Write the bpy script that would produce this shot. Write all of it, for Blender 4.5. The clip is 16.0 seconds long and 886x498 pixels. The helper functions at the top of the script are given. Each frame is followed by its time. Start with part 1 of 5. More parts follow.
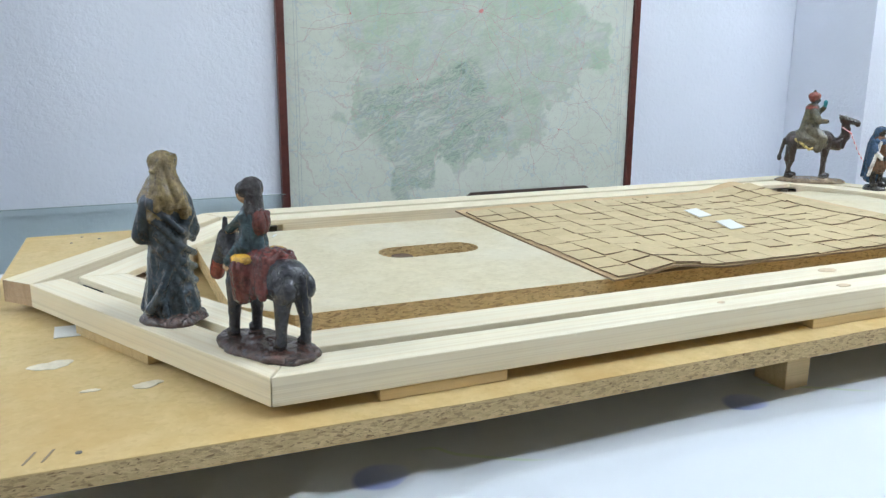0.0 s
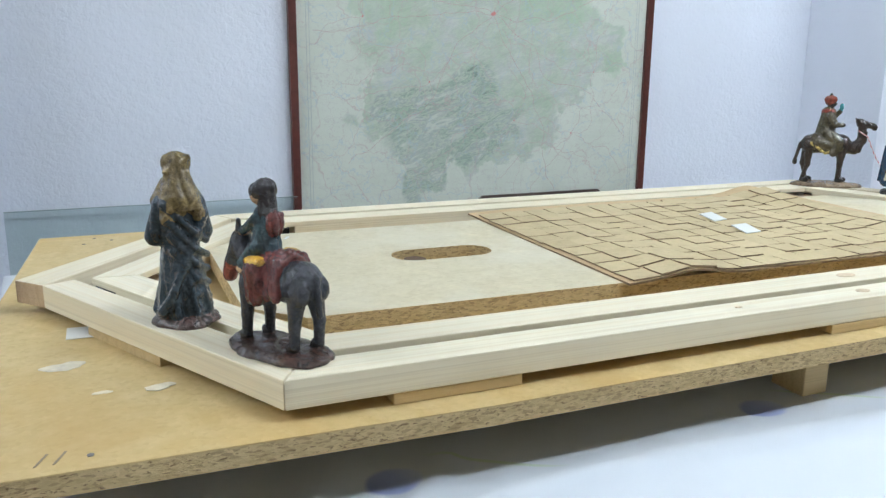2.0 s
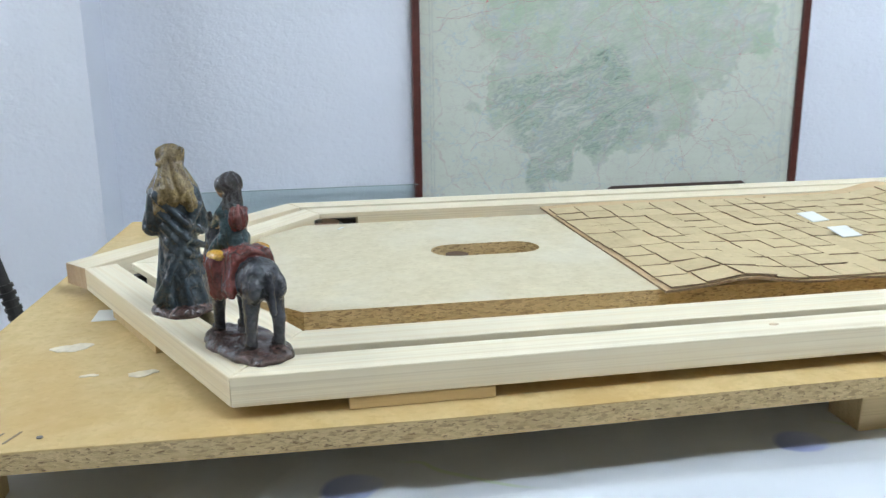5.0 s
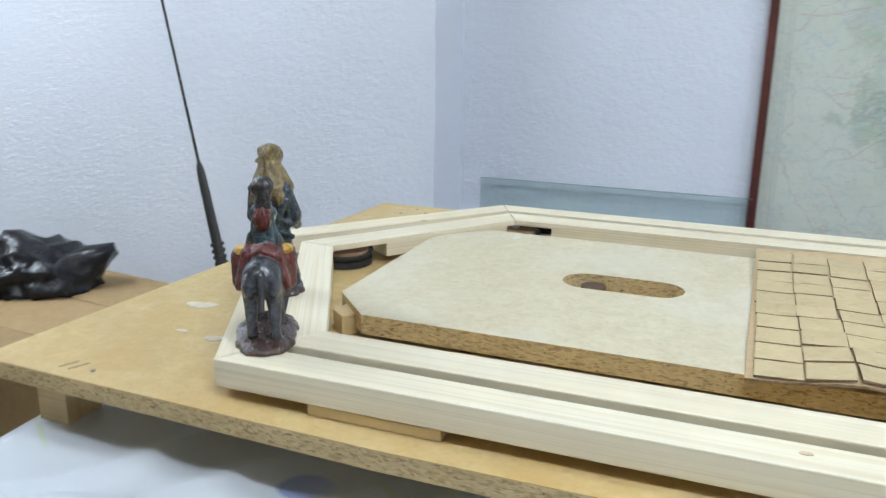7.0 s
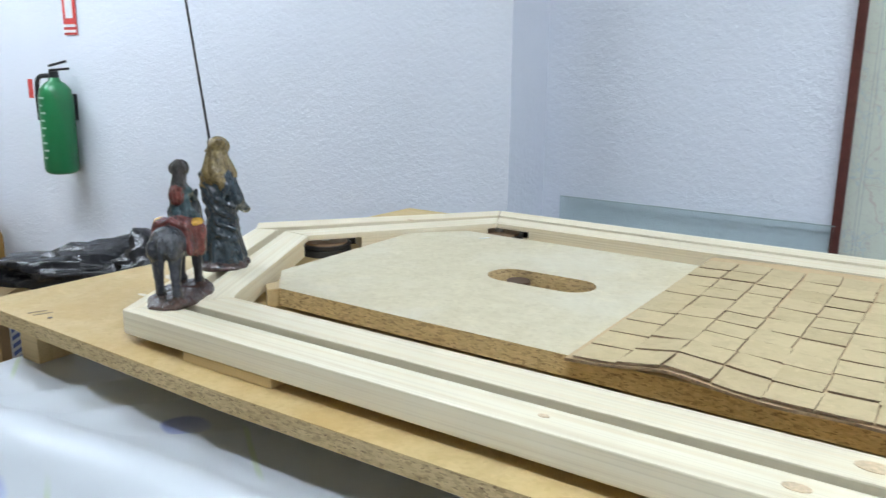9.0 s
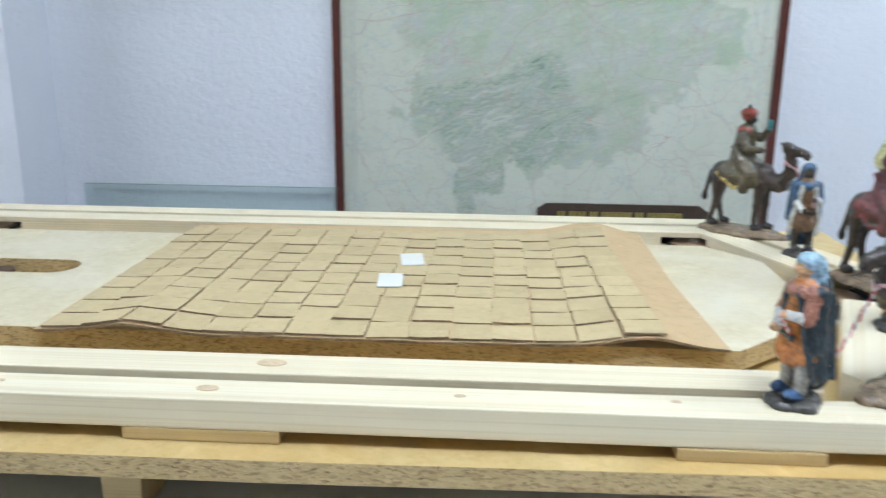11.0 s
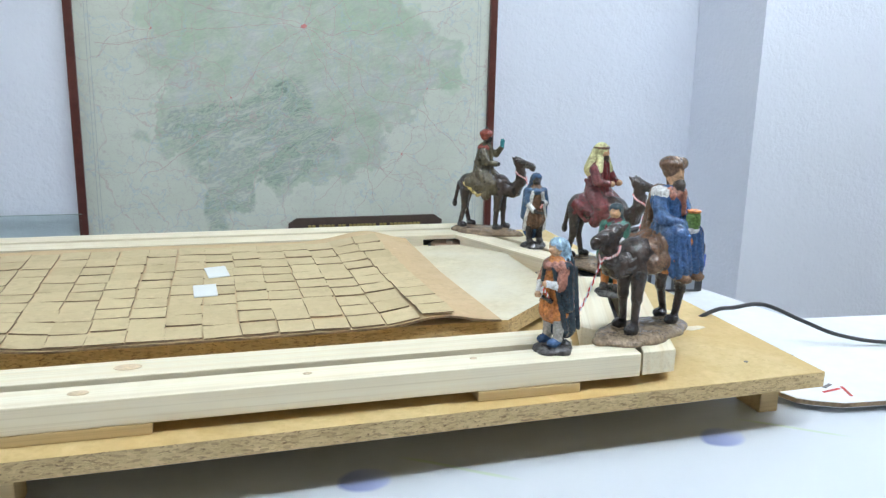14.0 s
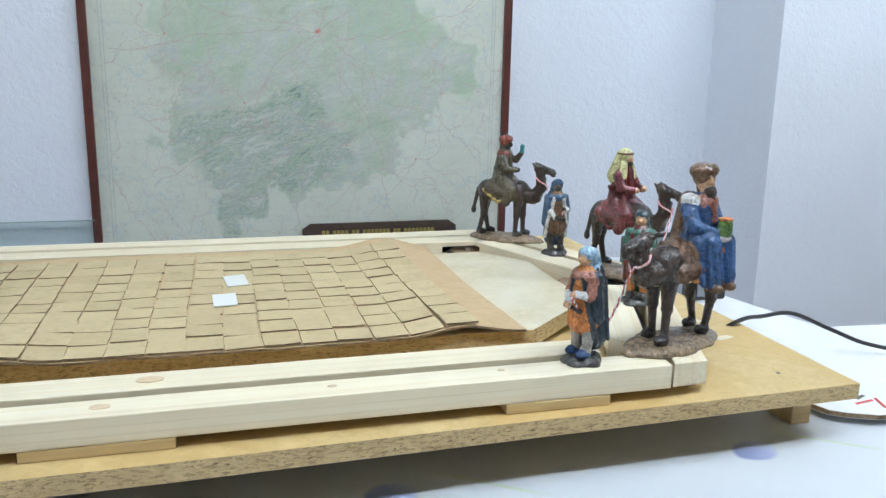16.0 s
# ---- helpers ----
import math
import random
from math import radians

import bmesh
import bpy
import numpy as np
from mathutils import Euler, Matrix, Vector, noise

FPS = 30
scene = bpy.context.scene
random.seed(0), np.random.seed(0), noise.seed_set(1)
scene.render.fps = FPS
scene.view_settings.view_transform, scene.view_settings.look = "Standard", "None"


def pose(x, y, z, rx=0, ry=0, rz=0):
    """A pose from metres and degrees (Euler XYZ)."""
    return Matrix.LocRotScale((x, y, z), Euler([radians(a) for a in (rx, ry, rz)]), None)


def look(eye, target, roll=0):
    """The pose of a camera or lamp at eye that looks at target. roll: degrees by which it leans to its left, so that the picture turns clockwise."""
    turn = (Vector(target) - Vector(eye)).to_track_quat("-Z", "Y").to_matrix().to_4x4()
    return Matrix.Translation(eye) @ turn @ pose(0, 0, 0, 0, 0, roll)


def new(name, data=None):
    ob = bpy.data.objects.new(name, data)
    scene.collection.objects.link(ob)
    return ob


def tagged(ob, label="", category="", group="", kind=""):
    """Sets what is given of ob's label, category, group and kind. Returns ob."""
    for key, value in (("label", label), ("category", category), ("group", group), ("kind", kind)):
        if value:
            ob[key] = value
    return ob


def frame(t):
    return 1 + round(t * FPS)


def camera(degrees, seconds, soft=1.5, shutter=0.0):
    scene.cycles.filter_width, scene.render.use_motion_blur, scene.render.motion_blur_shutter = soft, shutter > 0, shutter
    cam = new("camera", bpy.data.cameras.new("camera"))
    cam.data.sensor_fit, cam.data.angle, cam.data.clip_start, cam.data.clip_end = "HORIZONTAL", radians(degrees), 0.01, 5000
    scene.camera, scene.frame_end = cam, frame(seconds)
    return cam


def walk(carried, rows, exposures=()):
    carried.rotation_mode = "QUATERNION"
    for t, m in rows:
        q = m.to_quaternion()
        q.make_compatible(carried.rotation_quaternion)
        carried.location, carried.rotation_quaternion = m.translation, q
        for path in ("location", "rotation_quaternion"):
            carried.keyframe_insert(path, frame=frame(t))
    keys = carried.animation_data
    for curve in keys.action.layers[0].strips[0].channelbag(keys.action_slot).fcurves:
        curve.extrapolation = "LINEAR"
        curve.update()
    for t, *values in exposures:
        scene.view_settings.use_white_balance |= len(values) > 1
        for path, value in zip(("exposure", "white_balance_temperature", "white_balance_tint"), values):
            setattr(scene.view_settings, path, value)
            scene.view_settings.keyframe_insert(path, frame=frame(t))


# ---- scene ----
# ---- camera and its walk ----
cam = camera(57.5, 16.0, soft=1.4, shutter=0.35)
PATH = [
    (0, (-0.102, -0.53, 1.06), (0.68, 1.254, 0.603), 0.4),
    (0.5, (-0.103, -0.532, 1.061), (0.675, 1.255, 0.608), 0.5),
    (1, (-0.101, -0.532, 1.06), (0.671, 1.258, 0.613), 0.4),
    (1.5, (-0.102, -0.529, 1.059), (0.667, 1.262, 0.613), 0.5),
    (2, (-0.103, -0.523, 1.058), (0.657, 1.272, 0.609), 0.5),
    (2.5, (-0.103, -0.521, 1.058), (0.648, 1.278, 0.609), 0.4),
    (3, (-0.103, -0.52, 1.058), (0.641, 1.282, 0.611), 0.4),
    (3.5, (-0.101, -0.523, 1.058), (0.627, 1.286, 0.613), 0.5),
    (4, (-0.075, -0.53, 1.059), (0.584, 1.302, 0.598), 0.3),
    (4.2, (-0.058, -0.533, 1.059), (0.563, 1.312, 0.597), 0.0),
    (6.3, (0.233, -0.512, 1.073), (-0.021, 1.405, 0.562), -1.3),
    (6.5, (0.248, -0.498, 1.086), (-0.087, 1.406, 0.572), -1.3),
    (7, (0.375, -0.473, 1.089), (-0.333, 1.324, 0.569), 0.8),
    (7.5, (0.517, -0.448, 1.082), (-0.497, 1.185, 0.532), 1.1),
    (8, (0.596, -0.431, 1.087), (-0.607, 1.082, 0.573), 0.7),
    (8.2, (0.605, -0.42, 1.075), (-0.606, 1.095, 0.587), 0.4),
    (10.3, (0.72, -0.433, 1.067), (0.114, 1.41, 0.578), 0.5),
    (10.5, (0.737, -0.442, 1.069), (0.235, 1.43, 0.577), 0.1),
    (11, (0.776, -0.501, 1.084), (0.651, 1.433, 0.588), 0.5),
    (11.5, (0.769, -0.55, 1.085), (0.905, 1.384, 0.595), 0.7),
    (12, (0.74, -0.595, 1.092), (1.01, 1.327, 0.61), 0.9),
    (12.5, (0.709, -0.618, 1.098), (1.047, 1.297, 0.632), 0.5),
    (13, (0.699, -0.628, 1.099), (1.144, 1.268, 0.645), 0.9),
    (13.5, (0.685, -0.634, 1.101), (1.202, 1.245, 0.652), 1.5),
    (14, (0.681, -0.631, 1.103), (1.231, 1.239, 0.658), 1.3),
    (14.5, (0.677, -0.625, 1.103), (1.241, 1.242, 0.659), 1.4),
    (15, (0.671, -0.619, 1.103), (1.231, 1.25, 0.665), 1.3),
    (15.5, (0.669, -0.614, 1.103), (1.208, 1.262, 0.666), 1.2),
    (16, (0.67, -0.611, 1.104), (1.2, 1.267, 0.668), 1.1),
]
walk(cam, [(t, look(*p)) for t, *p in PATH],
     [(0, 0.0), (2.0, -0.05), (3.5, -0.13), (4.2, -0.06), (6.3, 0.02), (7.5, -0.05), (8.2, -0.05), (10.3, -0.06), (11.5, -0.05), (13.0, -0.04), (16.0, -0.15)])

# ---- world and lamps ----
world = bpy.data.worlds.new("world")
scene.world = world
world.use_nodes = True
world.node_tree.nodes["Background"].inputs["Color"].default_value = (0.62, 0.75, 1.0, 1)
world.node_tree.nodes["Background"].inputs["Strength"].default_value = 0.25

Z0 = 0.846        # height of the rail tops
ROOM_H = 2.62
TILT = 0.45       # the board stands a little higher at the back, in degrees
TUBE_GLOW = 107.0
LAMPS = ((-3.35, 0.25), (-1.95, 0.25), (1.05, -0.55), (2.60, -0.05))


# ---- materials ----
def nodes_of(name):
    m = bpy.data.materials.new(name)
    m.use_nodes = True
    t = m.node_tree
    return m, t, t.nodes["Principled BSDF"]


def nd(t, kind, **props):
    n = t.nodes.new(kind)
    for k, v in props.items():
        if k == "op":
            n.operation = v
        elif k == "blend":
            n.blend_type = v
    return n


def link(t, a, b):
    t.links.new(a, b)


def coords(t, scale=(1, 1, 1), per_object=True):
    c = nd(t, "ShaderNodeTexCoord")
    mp = nd(t, "ShaderNodeMapping")
    mp.inputs["Scale"].default_value = scale
    if per_object:
        info = nd(t, "ShaderNodeObjectInfo")
        add = nd(t, "ShaderNodeVectorMath", op="MULTIPLY_ADD")
        add.inputs[1].default_value = (7.3, 3.1, 5.7)
        link(t, info.outputs["Random"], add.inputs[0])
        link(t, c.outputs["Object"], add.inputs[2])
        link(t, add.outputs[0], mp.inputs["Vector"])
    else:
        link(t, c.outputs["Object"], mp.inputs["Vector"])
    return mp.outputs["Vector"]


def noise_tex(t, vec, scale, detail=4.0, rough=0.55, warp=0.0):
    n = nd(t, "ShaderNodeTexNoise")
    n.inputs["Scale"].default_value = scale
    n.inputs["Detail"].default_value = detail
    n.inputs["Roughness"].default_value = rough
    n.inputs["Distortion"].default_value = warp
    link(t, vec, n.inputs["Vector"])
    return n.outputs["Fac"]


def ramp(t, fac, *stops):
    r = nd(t, "ShaderNodeValToRGB")
    e = r.color_ramp.elements
    while len(e) < len(stops):
        e.new(0.5)
    for el, (p, c) in zip(e, stops):
        el.position, el.color = p, (*c, 1)
    link(t, fac, r.inputs["Fac"])
    return r.outputs["Color"]


def grey(t, fac, lo, hi, a=0.0, b=1.0):
    n = nd(t, "ShaderNodeMapRange")
    for i, v in zip((1, 2, 3, 4), (lo, hi, a, b)):
        n.inputs[i].default_value = v
    link(t, fac, n.inputs[0])
    return n.outputs[0]


def mixed(t, fac, a, b, blend="MIX"):
    n = nd(t, "ShaderNodeMix")
    n.data_type, n.blend_type = "RGBA", blend
    for s, v in ((n.inputs[0], fac), (n.inputs[6], a), (n.inputs[7], b)):
        if isinstance(v, (int, float)):
            s.default_value = v
        elif isinstance(v, tuple):
            s.default_value = (*v, 1)
        else:
            link(t, v, s)
    return n.outputs[2]


def math_node(t, op, a, b=0.0):
    n = nd(t, "ShaderNodeMath", op=op)
    n.inputs[2].default_value = 0.0
    for s, v in zip(n.inputs, (a, b)):
        if isinstance(v, (int, float)):
            s.default_value = v
        else:
            link(t, v, s)
    return n.outputs[0]


def bumped(t, b, height, strength, dist=0.001):
    n = nd(t, "ShaderNodeBump")
    n.inputs["Strength"].default_value = strength
    n.inputs["Distance"].default_value = dist
    link(t, height, n.inputs["Height"])
    link(t, n.outputs[0], b.inputs["Normal"])


def plain(name, color, rough=0.6, metal=0.0, vary=0.12, scale=60.0, bump=0.15, spec=0.5):
    """A painted, moulded or woven surface with slight mottling and relief."""
    m, t, b = nodes_of(name)
    v = coords(t)
    f = noise_tex(t, v, scale, 5)
    g = noise_tex(t, v, scale / 7, 3)
    dark = tuple(c * (1 - vary) for c in color)
    light = tuple(min(1, c * (1 + vary)) for c in color)
    col = mixed(t, 0.4, ramp(t, f, (0.3, dark), (0.7, light)), ramp(t, g, (0.35, dark), (0.65, light)))
    link(t, col, b.inputs["Base Color"])
    b.inputs["Roughness"].default_value, b.inputs["Metallic"].default_value = rough, metal
    b.inputs["Specular IOR Level"].default_value = spec
    bumped(t, b, f, bump)
    return m


def plaster(name, color):
    m, t, b = nodes_of(name)
    v = coords(t, per_object=False)
    big = noise_tex(t, v, 1.6, 3)
    fine = noise_tex(t, v, 95, 3, 0.55, 0.6)
    mid = noise_tex(t, v, 42, 2, 0.5)
    dark = tuple(c * 0.955 for c in color)
    link(t, ramp(t, big, (0.35, dark), (0.65, color)), b.inputs["Base Color"])
    b.inputs["Roughness"].default_value = 0.75
    h = math_node(t, "ADD", fine, math_node(t, "MULTIPLY", mid, 0.8))
    bumped(t, b, h, 0.46, 0.0055)
    return m


def pine(name, light, dark):
    m, t, b = nodes_of(name)
    v = coords(t, (3.0, 90.0, 90.0))
    g = noise_tex(t, v, 1.6, 4, 0.6, 0.5)
    v2 = coords(t, (1.0, 12.0, 12.0))
    w = nd(t, "ShaderNodeTexWave")
    w.bands_direction = "Y"
    w.inputs["Scale"].default_value = 1.8
    w.inputs["Distortion"].default_value = 5.0
    w.inputs["Detail"].default_value = 2.0
    w.inputs["Detail Scale"].default_value = 0.8
    link(t, v2, w.inputs["Vector"])
    hair = noise_tex(t, coords(t, (2.0, 420.0, 420.0)), 1.3, 3, 0.55, 0.2)
    deep = tuple(k * 0.80 for k in dark)
    c = mixed(t, 0.45, ramp(t, g, (0.32, dark), (0.66, light)), ramp(t, w.outputs["Fac"], (0.0, light), (0.7, light), (1.0, dark)))
    c = mixed(t, grey(t, hair, 0.50, 0.68, 0, 0.5), c, deep)
    info = nd(t, "ShaderNodeObjectInfo")
    tint = ramp(t, info.outputs["Random"], (0.0, (0.93, 0.91, 0.88)), (1.0, (1, 1, 1)))
    link(t, mixed(t, 1.0, c, tint, "MULTIPLY"), b.inputs["Base Color"])
    b.inputs["Roughness"].default_value = 0.55
    bumped(t, b, g, 0.12, 0.0006)
    return m


def chipboard(name, a, c, flake, stain, edge=False):
    """Particle board: fine pressed chips on the faces, coarse open ones on the edges."""
    m, t, b = nodes_of(name)
    v = coords(t, (0.5, 0.5, 1.5) if edge else (1, 1, 1), per_object=False)
    vo = nd(t, "ShaderNodeTexVoronoi")
    vo.inputs["Scale"].default_value = 420 if edge else 260
    vo.inputs["Randomness"].default_value = 1.0
    link(t, v, vo.inputs["Vector"])
    rnd = nd(t, "ShaderNodeSeparateColor")
    link(t, vo.outputs["Color"], rnd.inputs[0])
    chips = ramp(t, rnd.outputs[0], (0.0, flake), (0.22, a), (0.7, c), (1.0, tuple(min(1, k * 1.15) for k in c)))
    big = noise_tex(t, v, 5.5, 5, 0.6, 0.4)
    small = noise_tex(t, v, 60, 4)
    body = ramp(t, small, (0.3, a), (0.7, c))
    col = mixed(t, 0.5 if edge else 0.22, body, chips)
    if edge:
        pits = noise_tex(t, v, 400, 3, 0.6, 0.6)
        col = mixed(t, grey(t, pits, 0.59, 0.66, 0, 0.85), col, flake)
        bumped(t, b, pits, 0.6, 0.002)
    else:
        col = mixed(t, grey(t, big, 0.46, 0.70, 0, 0.8), col, stain)
        worn = noise_tex(t, v, 17, 5, 0.65, 0.8)
        col = mixed(t, grey(t, worn, 0.56, 0.74, 0, 0.45), col, tuple(min(1, k * 1.22) for k in c))
        bumped(t, b, small, 0.08, 0.0006)
    link(t, col, b.inputs["Base Color"])
    b.inputs["Roughness"].default_value = 0.62 if not edge else 0.85
    return m


def cardboard(name, a, c):
    m, t, b = nodes_of(name)
    v = coords(t)
    g = noise_tex(t, v, 30, 5, 0.6)
    fib = noise_tex(t, coords(t, (1, 5, 1)), 220, 3)
    info = nd(t, "ShaderNodeObjectInfo")
    tint = ramp(t, info.outputs["Random"], (0.0, (0.91, 0.90, 0.88)), (0.5, (0.97, 0.97, 0.96)), (1.0, (1.02, 1.02, 1.01)))
    col = mixed(t, 0.3, ramp(t, g, (0.3, a), (0.7, c)), ramp(t, fib, (0.35, a), (0.65, c)))
    dirt = noise_tex(t, v, 75, 6, 0.7, 0.5)
    col = mixed(t, grey(t, dirt, 0.50, 0.72, 0, 0.40), col, tuple(k * 0.62 for k in a))
    worn = noise_tex(t, v, 130, 4, 0.6)
    col = mixed(t, grey(t, worn, 0.60, 0.72, 0, 0.45), col, tuple(min(1, k * 1.22) for k in c))
    link(t, mixed(t, 1.0, col, tint, "MULTIPLY"), b.inputs["Base Color"])
    b.inputs["Roughness"].default_value = 0.8
    bumped(t, b, fib, 0.15, 0.0005)
    return m


M_WALL = plaster("wall_plaster", (0.81, 0.84, 0.92))
# for the walls out of view: dark tone chosen to cut bounced light
M_WALL_FAR = plaster("dimmed_unseen_wall", (0.40, 0.36, 0.30))
# ceiling and floor tones are lowered to keep the room's ambient light down
M_CEIL = plaster("dimmed_ceiling_paint", (0.50, 0.49, 0.46))
M_FLOOR = plain("terrazzo_floor", (0.22, 0.20, 0.18), 0.4, vary=0.25, scale=90)
M_PINE = pine("planed_pine", (0.89, 0.815, 0.63), (0.82, 0.70, 0.48))
M_PINE_END = pine("pine_end_grain", (0.62, 0.46, 0.30), (0.52, 0.36, 0.22))
M_BLOCK = pine("spacer_wood", (0.66, 0.50, 0.26), (0.56, 0.40, 0.20))
M_KNOT = plain("pine_knot", (0.66, 0.50, 0.31), 0.6, vary=0.3, scale=400)
M_BASE = chipboard("chipboard_face", (0.55, 0.40, 0.175), (0.63, 0.475, 0.23), (0.40, 0.26, 0.10), (0.52, 0.33, 0.11))
M_EDGE = chipboard("chipboard_edge", (0.50, 0.355, 0.17), (0.64, 0.48, 0.25), (0.17, 0.095, 0.04), (0.4, 0.3, 0.15), True)
M_TOP = chipboard("whitened_chipboard_face", (0.59, 0.51, 0.335), (0.67, 0.595, 0.42), (0.44, 0.35, 0.20), (0.71, 0.665, 0.54))
M_CARD = cardboard("cardboard", (0.53, 0.415, 0.235), (0.60, 0.48, 0.28))
M_CARD_SHEET = cardboard("kraft_sheet", (0.57, 0.40, 0.22), (0.63, 0.46, 0.27))
M_CARD_EDGE = plain("cardboard_cut_edge", (0.24, 0.165, 0.095), 0.9, vary=0.6, scale=260)
M_CHIP = plain("white_card", (0.76, 0.77, 0.75), 0.6, vary=0.04)
M_SMEAR = plain("dried_plaster", (0.70, 0.63, 0.50), 0.8, vary=0.2, scale=150)
M_RUBBER = plain("black_rubber", (0.022, 0.022, 0.022), 0.5, vary=0.3, scale=200)
M_WHEELTOP = plain("varnished_plywood", (0.34, 0.22, 0.13), 0.45, vary=0.25, scale=120)
M_METAL = plain("zinc_screw", (0.6, 0.6, 0.58), 0.3, 1.0)
M_GRAPHITE = plain("soft_pencil", (0.27, 0.21, 0.13), 0.7)
M_PENCIL = plain("pencil_mark", (0.16, 0.15, 0.14), 0.7)
M_FRAME = plain("mahogany_frame", (0.090, 0.022, 0.016), 0.35, vary=0.3, scale=80)
M_PLAQUE = plain("dark_bronze", (0.075, 0.050, 0.038), 0.45, 0.2, vary=0.25)
M_GOLD = plain("gold_lettering", (0.42, 0.33, 0.10), 0.4, 0.5)
M_BLACK = plain("black_plastic", (0.018, 0.018, 0.020), 0.35, vary=0.3)
M_GREEN = plain("green_enamel", (0.010, 0.155, 0.048), 0.3, vary=0.08, scale=30, bump=0.03)
M_RED = plain("red_print", (0.62, 0.06, 0.05), 0.5)
M_WHITE = plain("white_print", (0.82, 0.83, 0.84), 0.55, vary=0.05)
M_BOX = cardboard("carton", (0.36, 0.23, 0.10), (0.43, 0.29, 0.14))
M_YELLOW = plain("yellow_plastic", (0.75, 0.52, 0.06), 0.4)
M_OCHRE = plain("ochre_upholstery", (0.28, 0.15, 0.035), 0.8, vary=0.15, scale=150)
M_BLUE = plain("blue_print", (0.06, 0.12, 0.42), 0.35)
M_GREENCARD = plain("green_card", (0.02, 0.30, 0.09), 0.5)


def bag_plastic():
    m, t, b = nodes_of("black_bin_bag")
    v = coords(t, per_object=False)
    f = noise_tex(t, v, 22, 4, 0.6, 0.8)
    b.inputs["Base Color"].default_value = (0.012, 0.012, 0.014, 1)
    b.inputs["Roughness"].default_value = 0.20
    b.inputs["Specular IOR Level"].default_value = 0.35
    bumped(t, b, f, 0.5, 0.012)
    return m


def cloth_print():
    """White oilcloth with pale violet-blue petals and faint green stems, one every 36 cm."""
    m, t, b = nodes_of("printed_oilcloth")
    c = nd(t, "ShaderNodeTexCoord")
    s = nd(t, "ShaderNodeSeparateXYZ")
    wob = noise_tex(t, c.outputs["Object"], 30, 2)
    link(t, c.outputs["Object"], s.inputs[0])
    px = math_node(t, "SUBTRACT", math_node(t, "WRAP", math_node(t, "ADD", s.outputs[0], 0.10), 0.36), 0.18)
    row = math_node(t, "FLOOR", math_node(t, "DIVIDE", math_node(t, "ADD", s.outputs[1], 0.09), 0.18))
    py = math_node(t, "SUBTRACT", s.outputs[1], math_node(t, "MULTIPLY", row, 0.18))
    wx = math_node(t, "ADD", px, math_node(t, "MULTIPLY", math_node(t, "SUBTRACT", wob, 0.5), 0.012))
    u = math_node(t, "DIVIDE", math_node(t, "ADD", wx, math_node(t, "MULTIPLY", py, 0.35)), 0.027)
    q = math_node(t, "DIVIDE", math_node(t, "SUBTRACT", py, math_node(t, "MULTIPLY", px, 0.3)), 0.021)
    r = math_node(t, "ADD", math_node(t, "POWER", math_node(t, "ABSOLUTE", u), 2.0), math_node(t, "POWER", math_node(t, "ABSOLUTE", q), 1.6))
    mask = grey(t, r, 1.1, 0.72)
    tone = ramp(t, grey(t, u, -1, 1), (0.0, (0.24, 0.28, 0.52)), (0.6, (0.40, 0.45, 0.68)), (1.0, (0.60, 0.65, 0.77)))
    big = noise_tex(t, c.outputs["Object"], 2.5, 3)
    base = ramp(t, big, (0.3, (0.60, 0.63, 0.675)), (0.7, (0.66, 0.69, 0.72)))
    stem = math_node(t, "ABSOLUTE", math_node(t, "SUBTRACT", math_node(t, "ADD", px, math_node(t, "MULTIPLY", py, 1.4)), 0.085))
    green = math_node(t, "MULTIPLY", grey(t, stem, 0.006, 0.002), grey(t, math_node(t, "ABSOLUTE", py), 0.035, 0.02, 0, 0.6))
    col = mixed(t, green, base, (0.50, 0.62, 0.36))
    link(t, mixed(t, mask, col, tone), b.inputs["Base Color"])
    b.inputs["Roughness"].default_value = 0.42
    return m


